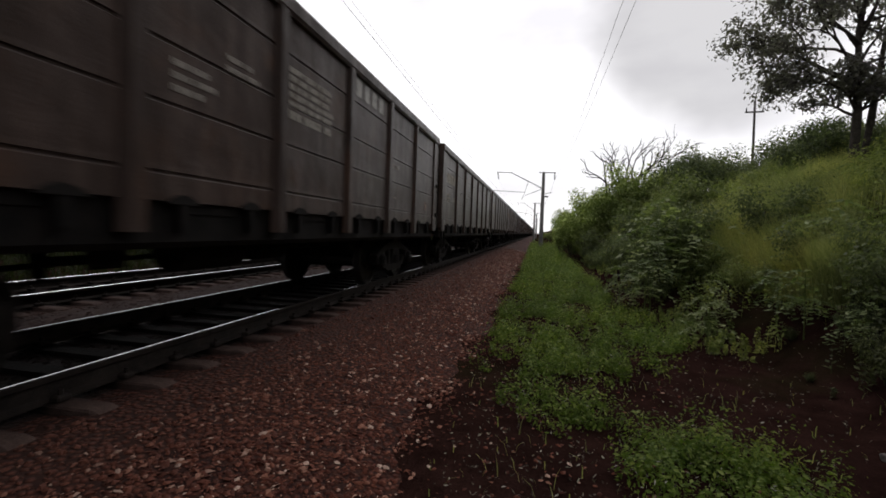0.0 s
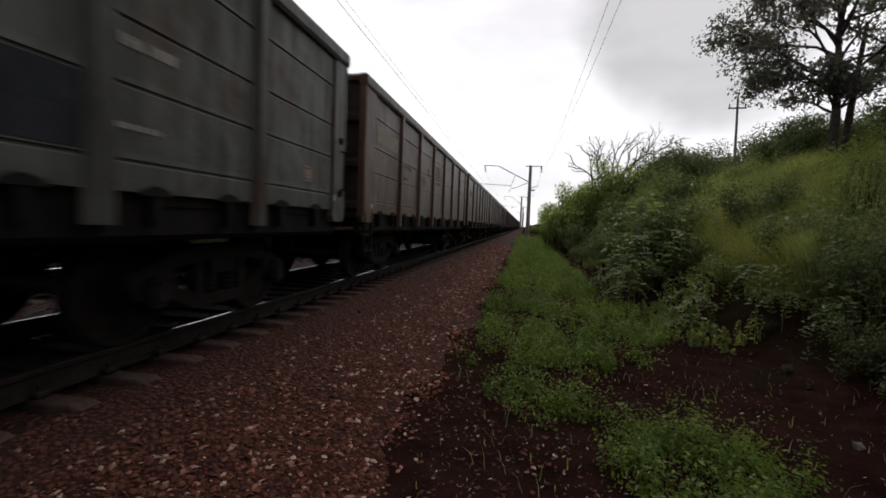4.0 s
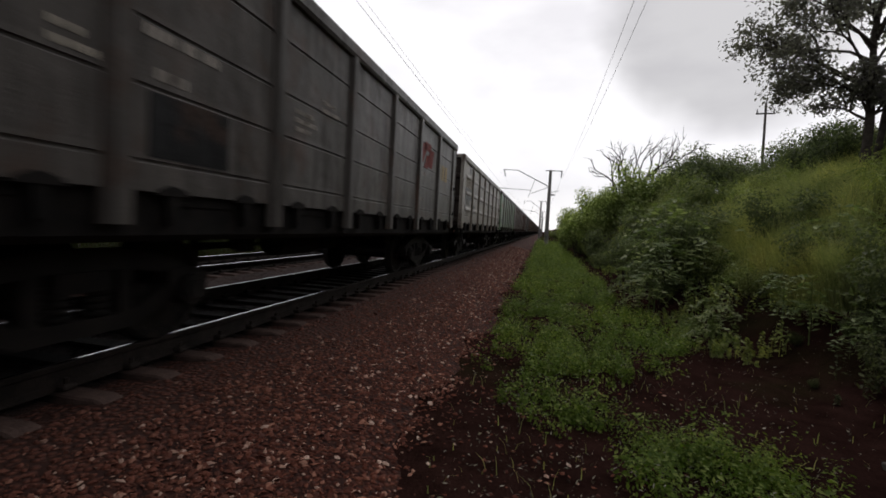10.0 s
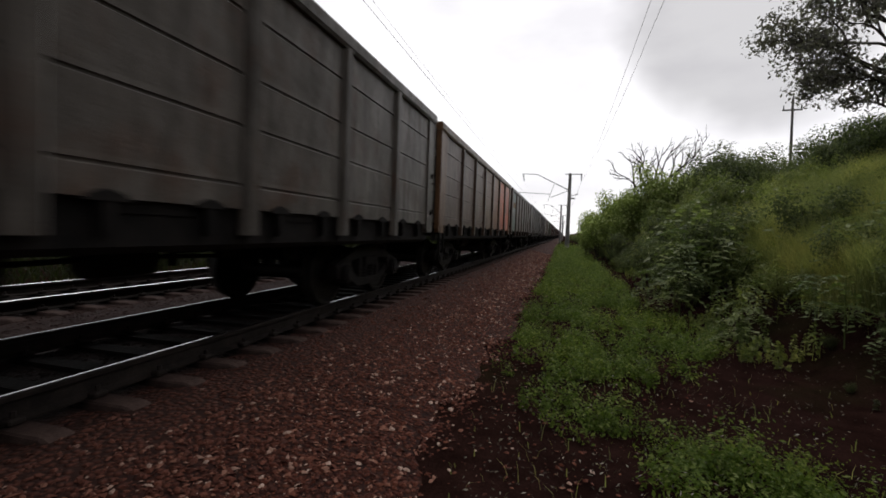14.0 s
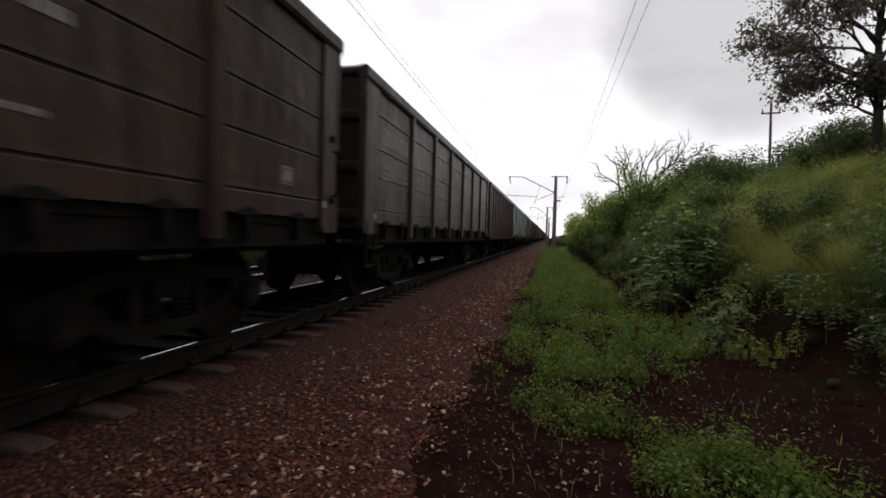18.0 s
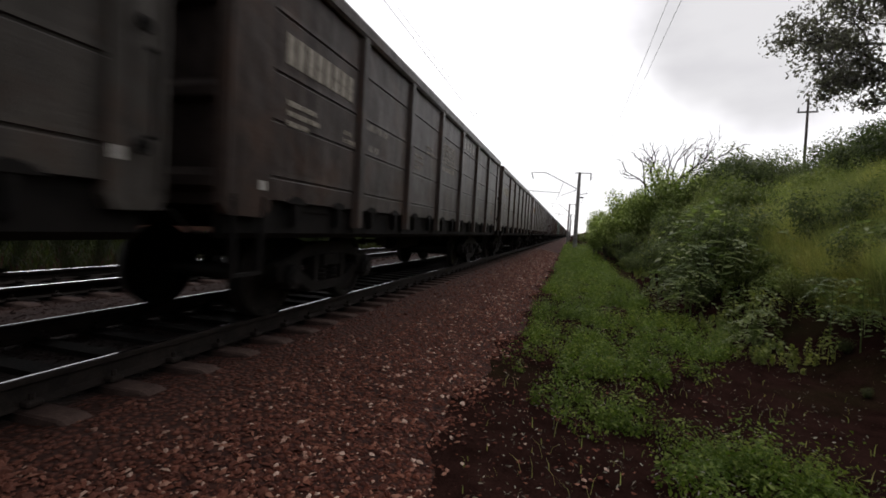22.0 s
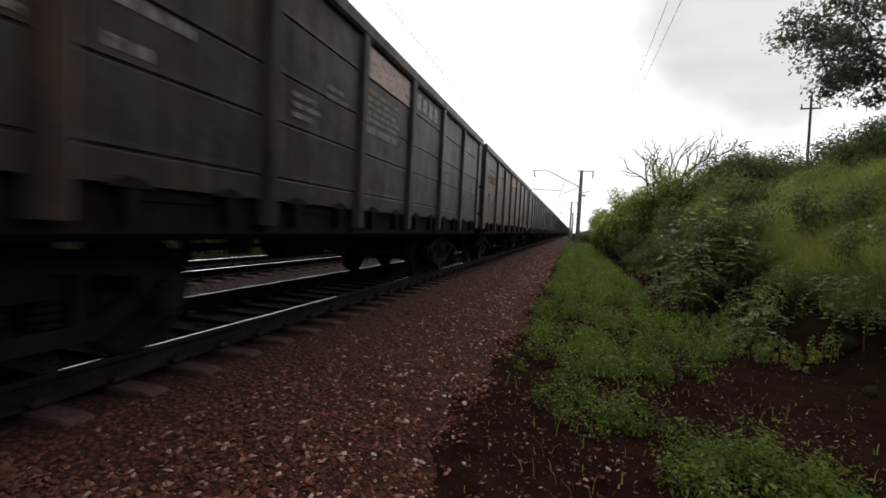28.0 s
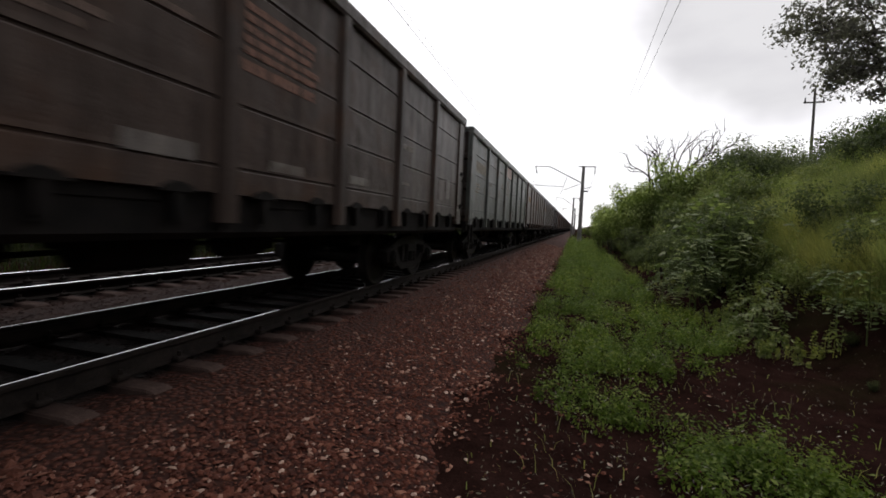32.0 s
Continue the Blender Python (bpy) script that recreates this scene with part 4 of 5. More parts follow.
# wagon: touched-up rectangles on the side (y0, y1, z0, z1, colour)
TOUCHED = {
    11: [(0.75, 2.1, 1.56, 1.95, (0.10, 0.17, 0.14)), (5.88, 7.1, 1.86, 2.16, (0.20, 0.25, 0.20)), (9.32, 10.5, 2.24, 2.6, (0.20, 0.24, 0.20)), (4.1, 4.85, 2.26, 2.43, (0.22, 0.10, 0.055)), (4.0, 4.5, 1.68, 1.9, (0.12, 0.15, 0.12)), (7.75, 8.4, 1.6, 1.95, (0.10, 0.045, 0.035)), (2.5, 3.6, 2.05, 2.42, (0.11, 0.05, 0.036)), (11.3, 12.2, 1.6, 1.95, (0.10, 0.05, 0.04)), (6.1, 6.5, 1.55, 1.72, (0.11, 0.12, 0.10)), (0.75, 2.1, 2.05, 2.4, (0.10, 0.10, 0.07))],
    12: [(6.05, 7.35, 1.74, 2.0, (0.16, 0.095, 0.045)), (9.45, 9.9, 1.56, 1.95, (0.30, 0.065, 0.03)), (11.3, 11.5, 2.05, 2.4, (0.40, 0.26, 0.18)), (11.62, 11.8, 2.05, 2.4, (0.38, 0.24, 0.17))],
    4: [(8.15, 9.2, 1.53, 1.99, (0.024, 0.026, 0.034))], 29: [(8.35, 8.9, 1.54, 1.9, (0.05, 0.052, 0.05))],
    7: [(0.72, 1.38, 2.07, 2.42, (0.032, 0.055, 0.040)), (0.75, 1.35, 1.56, 1.9, (0.15, 0.2, 0.15)), (1.42, 1.72, 1.56, 1.96, (0.028, 0.05, 0.034)), (1.84, 2.15, 1.56, 1.96, (0.03, 0.055, 0.036)), (2.5, 3.3, 1.56, 1.8, (0.05, 0.07, 0.05)), (2.42, 2.7, 2.1, 2.7, (0.11, 0.085, 0.05)), (4.25, 4.6, 2.3, 2.75, (0.16, 0.12, 0.06)), (4.3, 4.7, 1.6, 2.0, (0.22, 0.3, 0.24)), (3.2, 3.6, 1.85, 1.98, (0.3, 0.36, 0.3)), (7.8, 8.6, 1.6, 1.95, (0.06, 0.09, 0.06))],
    8: [(0.75, 2.15, 2.14, 2.55, (0.045, 0.047, 0.055)), (1.1, 1.7, 1.95, 2.14, (0.05, 0.052, 0.06)), (2.7, 3.0, 1.7, 2.0, (0.06, 0.065, 0.075)), (0.72, 0.95, 1.75, 2.14, (0.05, 0.052, 0.062)), (0.08, 0.4, 1.5, 1.66, (0.05, 0.05, 0.055)), (1.5, 2.1, 3.1, 3.35, (0.12, 0.12, 0.12)), (11.25, 11.6, 1.9, 2.25, (0.20, 0.15, 0.10)), (11.75, 12.0, 1.7, 2.1, (0.19, 0.12, 0.08))],
    15: [(1.25, 1.65, 1.42, 1.72, (0.24, 0.15, 0.11))],
    10: [(2.55, 3.35, 1.53, 1.98, (0.012, 0.012, 0.013))], 9: [(2.55, 3.35, 1.53, 1.98, (0.012, 0.012, 0.013))],
    30: [(4.95, 5.5, 1.50, 1.63, (0.15, 0.135, 0.125)), (6.33, 6.85, 1.53, 1.62, (0.17, 0.155, 0.14)), (7.8, 8.35, 1.56, 1.66, (0.17, 0.155, 0.14)), (11.45, 11.75, 1.6, 2.0, (0.15, 0.125, 0.115)), (11.95, 12.25, 1.65, 2.05, (0.14, 0.12, 0.11))],
}


WAGONS = []
SHORTER = {7: 0.975, 8: 0.968}   # wagons of another build, by their length


def train():
    kinds = {}
    for k in range(-24, 33):
        kind, colour, words, marks = STOCK.get(k, ("grooved", [DARK_BROWN, BROWN, (0.100, 0.066, 0.054), (0.090, 0.065, 0.055)][k % 4], ["dark brown", "brown", "rusty brown", "dark grey-brown"][k % 4], ["ntopl", "ntpl", "ntol", "rtobl"][(k * 3) % 4]))
        m = pose(TRACK, -PITCH * k, 0)
        build = (kind, k < -3)
        if build in kinds:
            w = copy_thing(kinds[build], m)
        else:
            w = kinds[build] = wagon_body(*build)
            w.matrix_basis = m
        WAGONS.append((k, w))
    for k, w in WAGONS:
        kind, colour, words, marks = STOCK.get(k, ("grooved", [DARK_BROWN, BROWN, (0.100, 0.066, 0.054), (0.090, 0.065, 0.055)][k % 4], ["dark brown", "brown", "rusty brown", "dark grey-brown"][k % 4], ["ntopl", "ntpl", "ntol", "rtobl"][(k * 3) % 4]))
        paint_wagon(w, k, colour)
        if k in (9, 10) or k > 19:   # higher sides
            for o in w.children:
                if o.name.split(".")[0] in ("top_rail", "end_rim"):
                    o.location.z += 0.06 if k in (10, 21, 22, 25, 26) else 0.03
        if k in SHORTER:
            for o in w.children:
                if o.name.split(".")[0] == "bogie":
                    o.location.y *= SHORTER[k]
                else:
                    o.matrix_basis = Matrix.Diagonal((1, SHORTER[k], 1, 1)) @ o.matrix_basis
        extra = {"embossed": "with pressed ribs", "braced": "with diagonal corner braces", "smooth": "with many upright ribs"}.get(kind, "with grooved sides")
        if k >= -6 and k not in SHORTER:
            mark(w, DOT, "white_spot", (0.42, 0.40, 0.37), at=(0.031, 12.42, 0.06))
        tagged(w, "%s steel open-topped wagon %s, sooty below" % (words, extra))
        if k < -6:
            continue
        if k in (7, 8):
            for bg in [o for o in w.children if o.name.split(".")[0] == "bogie"]:
                for d in (-0.925, 0.925):
                    part("axle_box_rim", AXLE_RIM, None, bg, "pale painted rim", (0, d, 0.478)).color = (0.24, 0.235, 0.22, 1)
        for y0, y1, z0, z1, c in TOUCHED.get(k, []):
            mark(w, patch_mesh(y0, y1, z0, z1), "paint_patch", c)
        for c in marks:
            if c in "nr":
                ink = PALE if c == "n" else (0.30, 0.19, 0.11)
                for i in range(8):
                    mark(w, NUMBER_BAR, "number_bar", ink, at=(0, 0.78 + i * 0.168, 0))
                mark(w, DOT, "white_spot", (0.5, 0.48, 0.45), at=(0.031, 0, 0))
            elif c == "t":
                mark(w, SMALL_TEXT, "lettering", PALE if "n" in marks else (0.22, 0.155, 0.12))
                mark(w, MID_TEXT, "lettering", (0.30, 0.27, 0.24))
            elif c == "o":
                mark(w, OWNER, "owner_panel", (0.36, 0.33, 0.29))
                for i in range(4):
                    mark(w, OWNER_MARK, "owner_mark", (0.50, 0.48, 0.45), at=(0, 7.8 + i * 0.32, 0))
            elif c == "w":   # lettering half lost under rust
                mark(w, OWNER, "owner_panel", (0.25, 0.13, 0.095))
                mark(w, MID_TEXT, "lettering", (0.16, 0.11, 0.09))
            elif c == "p":
                mark(w, PLATE, "data_plate", (0.30, 0.225, 0.19))
                tagged(mark(w, PLATE_LINE, "data_plate_line", (0.05, 0.04, 0.035)), kind="stuff")
            elif c == "b":
                mark(w, PALE_BOARD, "pale_board", (0.62, 0.50, 0.45), "pale board")
            elif c == "l":
                mark(w, LOW_TEXT, "lettering", (0.34, 0.31, 0.28))
            elif c == "f":
                for e in EMBLEM:
                    mark(w, e, "red_emblem", (0.20, 0.03, 0.026), "red painted emblem")
                for i in range(3):
                    mark(w, BIG_MARK, "owner_mark", (0.42, 0.32, 0.16), at=(0, 11.2 + i * 0.36, 0))


# ---- overhead line ----
def wire(bm, pts, r):
    for a, b in zip(pts, pts[1:]):
        tube(bm, a, b, r, sides=5, caps=False)


def sag(a, b, drop, n=14):
    a, b = Vector(a), Vector(b)
    return [a.lerp(b, i / n) - Vector((0, 0, 4 * drop * (i / n) * (1 - i / n))) for i in range(n + 1)]


def insulator(bm, p, q, discs=4):
    p, q = Vector(p), Vector(q)
    tube(bm, p, q, 0.02, sides=6)
    for i in range(discs):
        c = p.lerp(q, (i + 0.5) / discs)
        d = (q - p).normalized() * 0.05
        tube(bm, c - d, c + d, 0.10, 0.05, 8)


def mast(x, y, top, lean=0.0):
    t = thing("catenary_mast", "grey concrete overhead-line mast with steel bracket", "railway mast", "masts", pose(x, y, 0, 0, lean, 0))
    bm = bmesh.new()
    tube(bm, (0, 0, -0.7), (0, 0, top), 0.24, 0.15, 14)
    part("column", bm, MASTCON, t)
    bm = bmesh.new()
    box(bm, -0.5, 1.25, -0.04, 0.04, top - 0.1, top - 0.02)
    part("cross_arm", bm, GALV, t)
    part("lower_arm", tube(bmesh.new(), (0, 0, 5.35), (0.95, 0, 5.6), 0.03, sides=6), GALV, t)
    part("switch_box", box(bmesh.new(), 0.1, 0.55, -0.05, 0.05, 5.05, 5.2, 0.01), GALV, t)
    reach = TRACK - x - 0.5
    bm = bmesh.new()
    tube(bm, (-0.1, 0, top - 1.75), (reach + 1.6, 0, top - 0.1), 0.045, sides=8)
    tube(bm, (reach + 1.6, 0, top - 0.1), (reach, 0, top - 0.05), 0.04, sides=8)
    tube(bm, (-0.1, 0, top - 1.8), (-1.9, 0, top - 2.55), 0.03, sides=6)
    tube(bm, (-1.6, 0, top - 1.1), (-2.2, 0, top - 3.0), 0.025, sides=6)
    tube(bm, (-1.95, 0, top - 2.2), (reach - 0.5, 0, top - 2.05), 0.03, sides=6)
    part("bracket", bm, GALV, t)
    for p, q in (((reach + 0.1, 0, top - 0.1), (reach + 0.25, 0, top - 0.8)), ((1.15, 0, top - 0.1), (1.15, 0, top - 0.8))):
        bm = bmesh.new()
        insulator(bm, p, q)
        part("insulator", bm, BROWNGLASS, t)
    return t


def overhead():
    mast(0.32, 50.0, 7.75)
    mast(-0.9, 101.0, 7.75)
    mast(-0.7, 155.0, 7.75)
    mast(-0.7, 210.0, 7.75)
    for name, label, pts in (
        ("contact_wire", "thin dark contact wire over the track", sag((TRACK + 0.2, -15, 5.95), (TRACK - 0.3, 50, 5.75), 0.05) + sag((TRACK - 0.3, 50, 5.75), (TRACK + 0.2, 101, 5.75), 0.05)[1:]),
        ("messenger_wire", "thin dark carrying wire over the track", sag((TRACK, -15, 7.1), (TRACK - 0.3, 50, 6.95), 0.9) + sag((TRACK - 0.3, 50, 6.95), (TRACK, 101, 6.95), 0.9)[1:]),
        ("feeder_wire", "thin dark feeder wire on the masts", sag((1.5, -15, 7.0), (1.47, 50, 6.95), 1.05) + sag((1.47, 50, 6.95), (0.25, 101, 6.95), 1.0)[1:]),
        ("feeder_wire", "thin dark feeder wire on the masts", sag((1.85, -15, 7.0), (1.5, 50, 7.0), 1.15) + sag((1.5, 50, 7.0), (0.3, 101, 7.0), 1.1)[1:]),
    ):
        bm = bmesh.new()
        wire(bm, pts, 0.0048 if name == "feeder_wire" else 0.0062 if name == "contact_wire" else 0.004)
        tagged(new(name, mesh_of(name, bm, GALV)), label, "wire", "overhead wires", kind="structure")


def hill_pole():
    y = 45.0
    x, top = 0.410 * y, 0.279 * y + 1.19
    t = thing("telegraph_pole", "weathered pole with a cross-arm on the bank", "utility pole", at=pose(x, y, 0, 0, -1.2, 0))
    bm = bmesh.new()
    tube(bm, (0, 0, float(bank(x, y)) - 0.6), (0, 0, top - 0.3), 0.14, 0.085, 10)
    tube(bm, (0, 0, top - 0.4), (0.06, 0, top + 0.1), 0.05, sides=6)
    part("shaft", bm, WOOD, t)
    bm = bmesh.new()
    box(bm, -0.75, 0.75, -0.05, 0.05, top - 1.3, top - 1.18, 0.01)
    part("cross_arm", bm, WOOD, t)
    for d in (-0.65, 0.65):
        bm = bmesh.new()
        tube(bm, (d, 0, top - 1.18), (d, 0, top - 0.85), 0.06, 0.04, 8)
        part("insulator", bm, BROWNGLASS, t)


# ---- plants ----
def leaves(centres, normals, size, mat, name, aspect=0.5):
    """Pointed, slightly folded leaves as one mesh: four triangles each."""
    n = len(centres)
    nrm = normals / np.maximum(np.linalg.norm(normals, axis=1, keepdims=True), 1e-6)
    rnd = rng.normal(size=(n, 3))
    u = np.cross(nrm, rnd)
    u /= np.maximum(np.linalg.norm(u, axis=1, keepdims=True), 1e-6)
    w = np.cross(nrm, u)
    s = size[:, None]
    base, tip = centres - u * s * 0.5, centres + u * s * 0.5 - nrm * s * 0.12
    mid = centres + nrm * s * 0.06
    a, b = mid + w * s * aspect * 0.5 - nrm * s * 0.08, mid - w * s * aspect * 0.5 - nrm * s * 0.08
    v = np.stack([base, a, tip, b], 1).reshape(-1, 3)
    i = (np.arange(n) * 4)[:, None]
    f = np.concatenate([i + np.array([[0, 1, 2]]), i + np.array([[0, 2, 3]])], 1).reshape(-1, 3)
    return arrays(name, v.tolist(), f.tolist(), mat)


def clump_points(n, r, squash=0.8):
    """Places near the skin of uneven clumps."""
    d = rng.normal(size=(n, 3))
    d /= np.linalg.norm(d, axis=1, keepdims=True)
    p = d * r * rng.uniform(0.45, 1.05, (n, 1))
    p[:, 2] *= squash
    return p, d


def bush(name, height, spread, n_leaves, mat, size, label, stems=7):
    t = thing(name, label, "bush", "bushes on the bank")
    bm, tips = bmesh.new(), []
    for i in range(stems):
        a, r = rng.uniform(0, 6.28), spread * rng.uniform(0.15, 0.8)
        p, end = Vector((0.1 * math.cos(a), 0.1 * math.sin(a), -0.3)), Vector((r * math.cos(a), r * math.sin(a), height * rng.uniform(0.45, 0.8)))
        mid = p.lerp(end, 0.5) + Vector((0, 0, 0.15 * height))
        tube(bm, p, mid, 0.026, 0.016, 6)
        tube(bm, mid, end, 0.016, 0.006, 6)
        tips += [(end, 1.0), (mid.lerp(end, 0.4), 0.9), (mid * 0.9, 0.8)]
    part("branchwork", bm, BARK, t)
    c, d = [], []
    per = n_leaves // len(tips)
    for q, k in tips:
        p, m = clump_points(per, spread * 0.46 * k * rng.uniform(0.7, 1.25))
        c.append(p + np.array(q))
        d.append(m + np.array([0, 0, 0.6]))
    c = np.concatenate(c)
    c[:, 2] = np.maximum(c[:, 2], 0.03)
    part("foliage", leaves(c, np.concatenate(d) + rng.normal(0, 0.5, c.shape), rng.uniform(0.7, 1.75, len(c)) * size, mat, "foliage"), None, t)
    return t


def fronds(name, label):
    """A sapling with long drooping compound leaves."""
    t = thing(name, label, "sapling", "saplings on the bank")
    bm = bmesh.new()
    tube(bm, (0, 0, -0.2), (0.05, 0, 1.6), 0.014, 0.008, 6)
    c, d = [], []
    for i in range(16):
        a, z = rng.uniform(0, 6.28), rng.uniform(0.6, 1.75)
        ln = rng.uniform(0.5, 0.85)
        pts = [Vector((ln * s * math.cos(a), ln * s * math.sin(a), z + 0.35 * s - 0.6 * s * s)) for s in np.linspace(0, 1, 9)]
        for p, q in zip(pts, pts[1:]):
            tube(bm, p, q, 0.005, 0.004, 4, False)
        for p in pts[2:]:
            for s in (-1, 1):
                c.append(np.array(p) + s * 0.06 * np.array([-math.sin(a), math.cos(a), 0]) + rng.normal(0, 0.01, 3))
                d.append(np.array([0.2 * math.cos(a), 0.2 * math.sin(a), 1]) + rng.normal(0, 0.2, 3))
    part("stem", bm, SAP, t)
    c = np.array(c)
    part("foliage", leaves(c, np.array(d), rng.uniform(0.11, 0.20, len(c)), SAP, "foliage", 0.42), None, t)
    return t


def on_bank(x, y, sc=1.0):
    return pose(x, y, float(bank(x, y)), 0, 0, random.uniform(0, 360)) @ Matrix.Diagonal((sc, sc, sc * random.uniform(0.9, 1.1), 1))


def place(proto, x, y, sc, first):
    if first:
        proto.matrix_basis = on_bank(x, y, sc)
        return proto
    o = copy_thing(proto, on_bank(x, y, sc))
    return o


def plants():
    protos = [bush("bush", 2.2, 1.3, 3400, LEAF_MID, 0.095, "dense green leafy bush on the bank"),
              bush("bush", 2.6, 1.5, 3400, LEAF_DARK, 0.10, "dark green leafy bush on the bank"),
              bush("bush", 1.5, 1.3, 3000, LEAF_LIGHT, 0.075, "light green leafy bush on the bank"),
              bush("bush", 4.2, 2.2, 5200, LEAF_MID, 0.13, "tall spreading green bush on the bank", 9),
              bush("bush", 4.6, 1.9, 4600, LEAF_LIGHT, 0.13, "tall pale-leaved bush beside the line", 9),
              bush("bush", 1.3, 0.9, 3200, UNDERGROWTH_SHADE, 0.06, "undergrowth at the foot of the bank, shade put into its leaf colour", 8)]
    protos.append(tagged(copy_thing(protos[3], Matrix.Identity(4)), "tall dark green bush on top of the bank", "bush", "bushes on the bank"))
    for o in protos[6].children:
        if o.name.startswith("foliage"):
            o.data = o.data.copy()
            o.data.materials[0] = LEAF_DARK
    spots = [  # x, y, which, scale
        # the first two take the dark leaf colour in place of shadow
        (3.3, 12.6, 1, 0.85), (4.3, 14.0, 1, 0.9), (3.2, 15.5, 1, 0.8), (3.1, 18.5, 1, 0.85), (4.1, 20.0, 1, 1.0), (5.8, 20.0, 3, 0.7),
        (4.6, 24.0, 3, 0.75),  (3.4, 27.0, 1, 1.0), (6.4, 26.0, 3, 0.85), (3.4, 37.0, 1, 0.9), (5.2, 39.0, 4, 1.0), (8.0, 37.0, 3, 1.05),
        (3.3, 45.0, 4, 0.9), (4.9, 48.0, 4, 1.15), (7.6, 47.0, 3, 1.1), (2.2, 42.0, 1, 0.7), (2.9, 39.5, 1, 0.7), (3.2, 57.0, 4, 1.1), (6.0, 59.0, 3, 1.1), (2.8, 70.0, 3, 0.9), (5.2, 74.0, 4, 1.0), (2.2, 88.0, 3, 0.9), (4.6, 95.0, 4, 1.1), (2.0, 112.0, 3, 0.9), (5.0, 120.0, 3, 1.2),
        (17.0, 43.0, 3, 1.0), (18.4, 43.5, 3, 1.0), (20.0, 43.5, 3, 1.05), (17.2, 38.0, 3, 0.8), (16.0, 34.0, 3, 0.75), (10.4, 42.0, 3, 1.5), (16.5, 47.0, 3, 0.8), (11.0, 49.0, 6, 0.75),  (9.0, 56.0, 3, 1.2), (11.0, 17.6, 1, 0.75), (12.2, 18.4, 1, 0.85),
        (12.6, 22.5, 0, 1.0), (14.0, 24.0, 0, 1.1), (11.2, 21.0, 1, 1.1), (13.0, 19.5, 1, 0.9), (10.2, 17.5, 1, 0.7), (14.5, 27.0, 1, 1.0), (12.0, 25.5, 0, 0.9), (15.5, 30.0, 0, 1.1),
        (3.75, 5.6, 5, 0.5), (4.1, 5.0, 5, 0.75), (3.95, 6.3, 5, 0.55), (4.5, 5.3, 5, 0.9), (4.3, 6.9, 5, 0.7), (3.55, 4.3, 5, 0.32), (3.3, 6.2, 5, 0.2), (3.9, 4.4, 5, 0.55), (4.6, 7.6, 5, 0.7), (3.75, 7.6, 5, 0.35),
        
        (10.9, 15.4, 1, 1.25), (4.4, 6.6, 1, 0.5), (4.9, 7.4, 1, 0.55), (5.2, 5.6, 1, 0.6), (4.3, 5.4, 1, 0.4), (5.9, 8.2, 1, 0.5), (6.2, 7.0, 1, 0.6), (3.9, 9.6, 0, 0.36), (4.1, 10.6, 2, 0.42), (4.2, 8.5, 2, 0.38), (4.5, 7.7, 0, 0.36), (3.8, 11.6, 0, 0.5),
    ]
    tall = [max(v.co.z for o in p.children for v in o.data.vertices) for p in protos]
    for x, y, w, h in (  # the skyline of the bank: bushes by their full height
            (1.8, 37.0, 4, 2.3), (2.5, 34.5, 4, 3.5), (3.3, 32.0, 4, 4.2), (3.9, 31.0, 4, 4.2), (4.8, 30.0, 4, 4.3), (5.6, 30.2, 4, 4.3), (6.3, 30.5, 3, 4.4), (7.0, 31.0, 3, 4.4), (7.7, 31.5, 3, 4.5), (8.4, 32.0, 6, 4.4), (9.2, 33.0, 6, 4.55),
            (9.9, 34.0, 6, 4.5), (11.1, 35.5, 6, 4.65), (12.3, 37.0, 6, 4.6), (13.6, 38.5, 6, 4.5), (15.0, 40.0, 6, 4.0), (16.2, 41.0, 3, 3.6), (17.2, 42.0, 3, 3.5), (16.0, 36.0, 1, 2.8), (14.6, 32.0, 1, 2.7), (13.2, 28.0, 1, 3.0), (12.0, 25.0, 6, 3.1), (11.0, 22.0, 6, 3.0), (10.0, 19.0, 1, 2.25)):
        spots.append((x, y, w, h / tall[w] / (0.85 if w in (3, 6) else 0.95)))
    r = random.Random(5)
    for i in range(210):
        y = 6.0 + 34 * r.random() ** 1.2
        x = 4.6 + 12.0 * r.random()
        if x > 0.66 * y + 3.5 or (0.29 < x / y < 0.58 and 8.5 < y < 19 and r.random() < 0.5):   # an open grassy patch
            continue
        spots.append((x, y, r.choice((0, 2, 2, 2, 2, 1)), r.uniform(0.4, 0.72)))
    for i in range(34):   # low growth along the foot of the bank
        y = 10.5 + 38 * r.random()
        spots.append((2.75 + 0.9 * r.random(), y, r.choice((0, 1, 1, 1)), r.uniform(0.25, 0.5)))
    for i in range(26):   # dark weeds on the soil
        y = 3.2 + 4.0 * r.random()
        spots.append((2.9 + 0.16 * y + 1.3 * r.random(), y, 1, r.uniform(0.12, 0.22)))
    for i in range(26):   # unseen bushes behind the camera, added to block light on train and ground
        spots.append((4.5 + 9 * r.random(), -22 + 26 * r.random(), r.choice((0, 1, 2)), r.uniform(0.8, 1.2)))
    used = set()
    for x, y, w, sc in spots:
        place(protos[w], x, y, sc, w not in used)
        used.add(w)
    sap = fronds("sapling", "young sapling with long pale compound leaves")
    for i, (x, y, sc) in enumerate([(2.6, 11.2, 1.25), (3.3, 11.5, 1.2), (2.95, 12.6, 1.3), (3.9, 6.4, 0.42), (3.8, 7.4, 0.5), (3.73, 8.0, 0.55), (4.84, 9.0, 0.75), (2.6, 7.6, 0.42), (2.25, 10.2, 0.6), (1.95, 11.4, 0.55), (5.0, 8.0, 0.5), (3.15, 9.2, 0.55), (6.6, 11.4, 0.5), (4.4, 6.9, 0.5)]):
        place(sap, x, y, sc, i == 0)


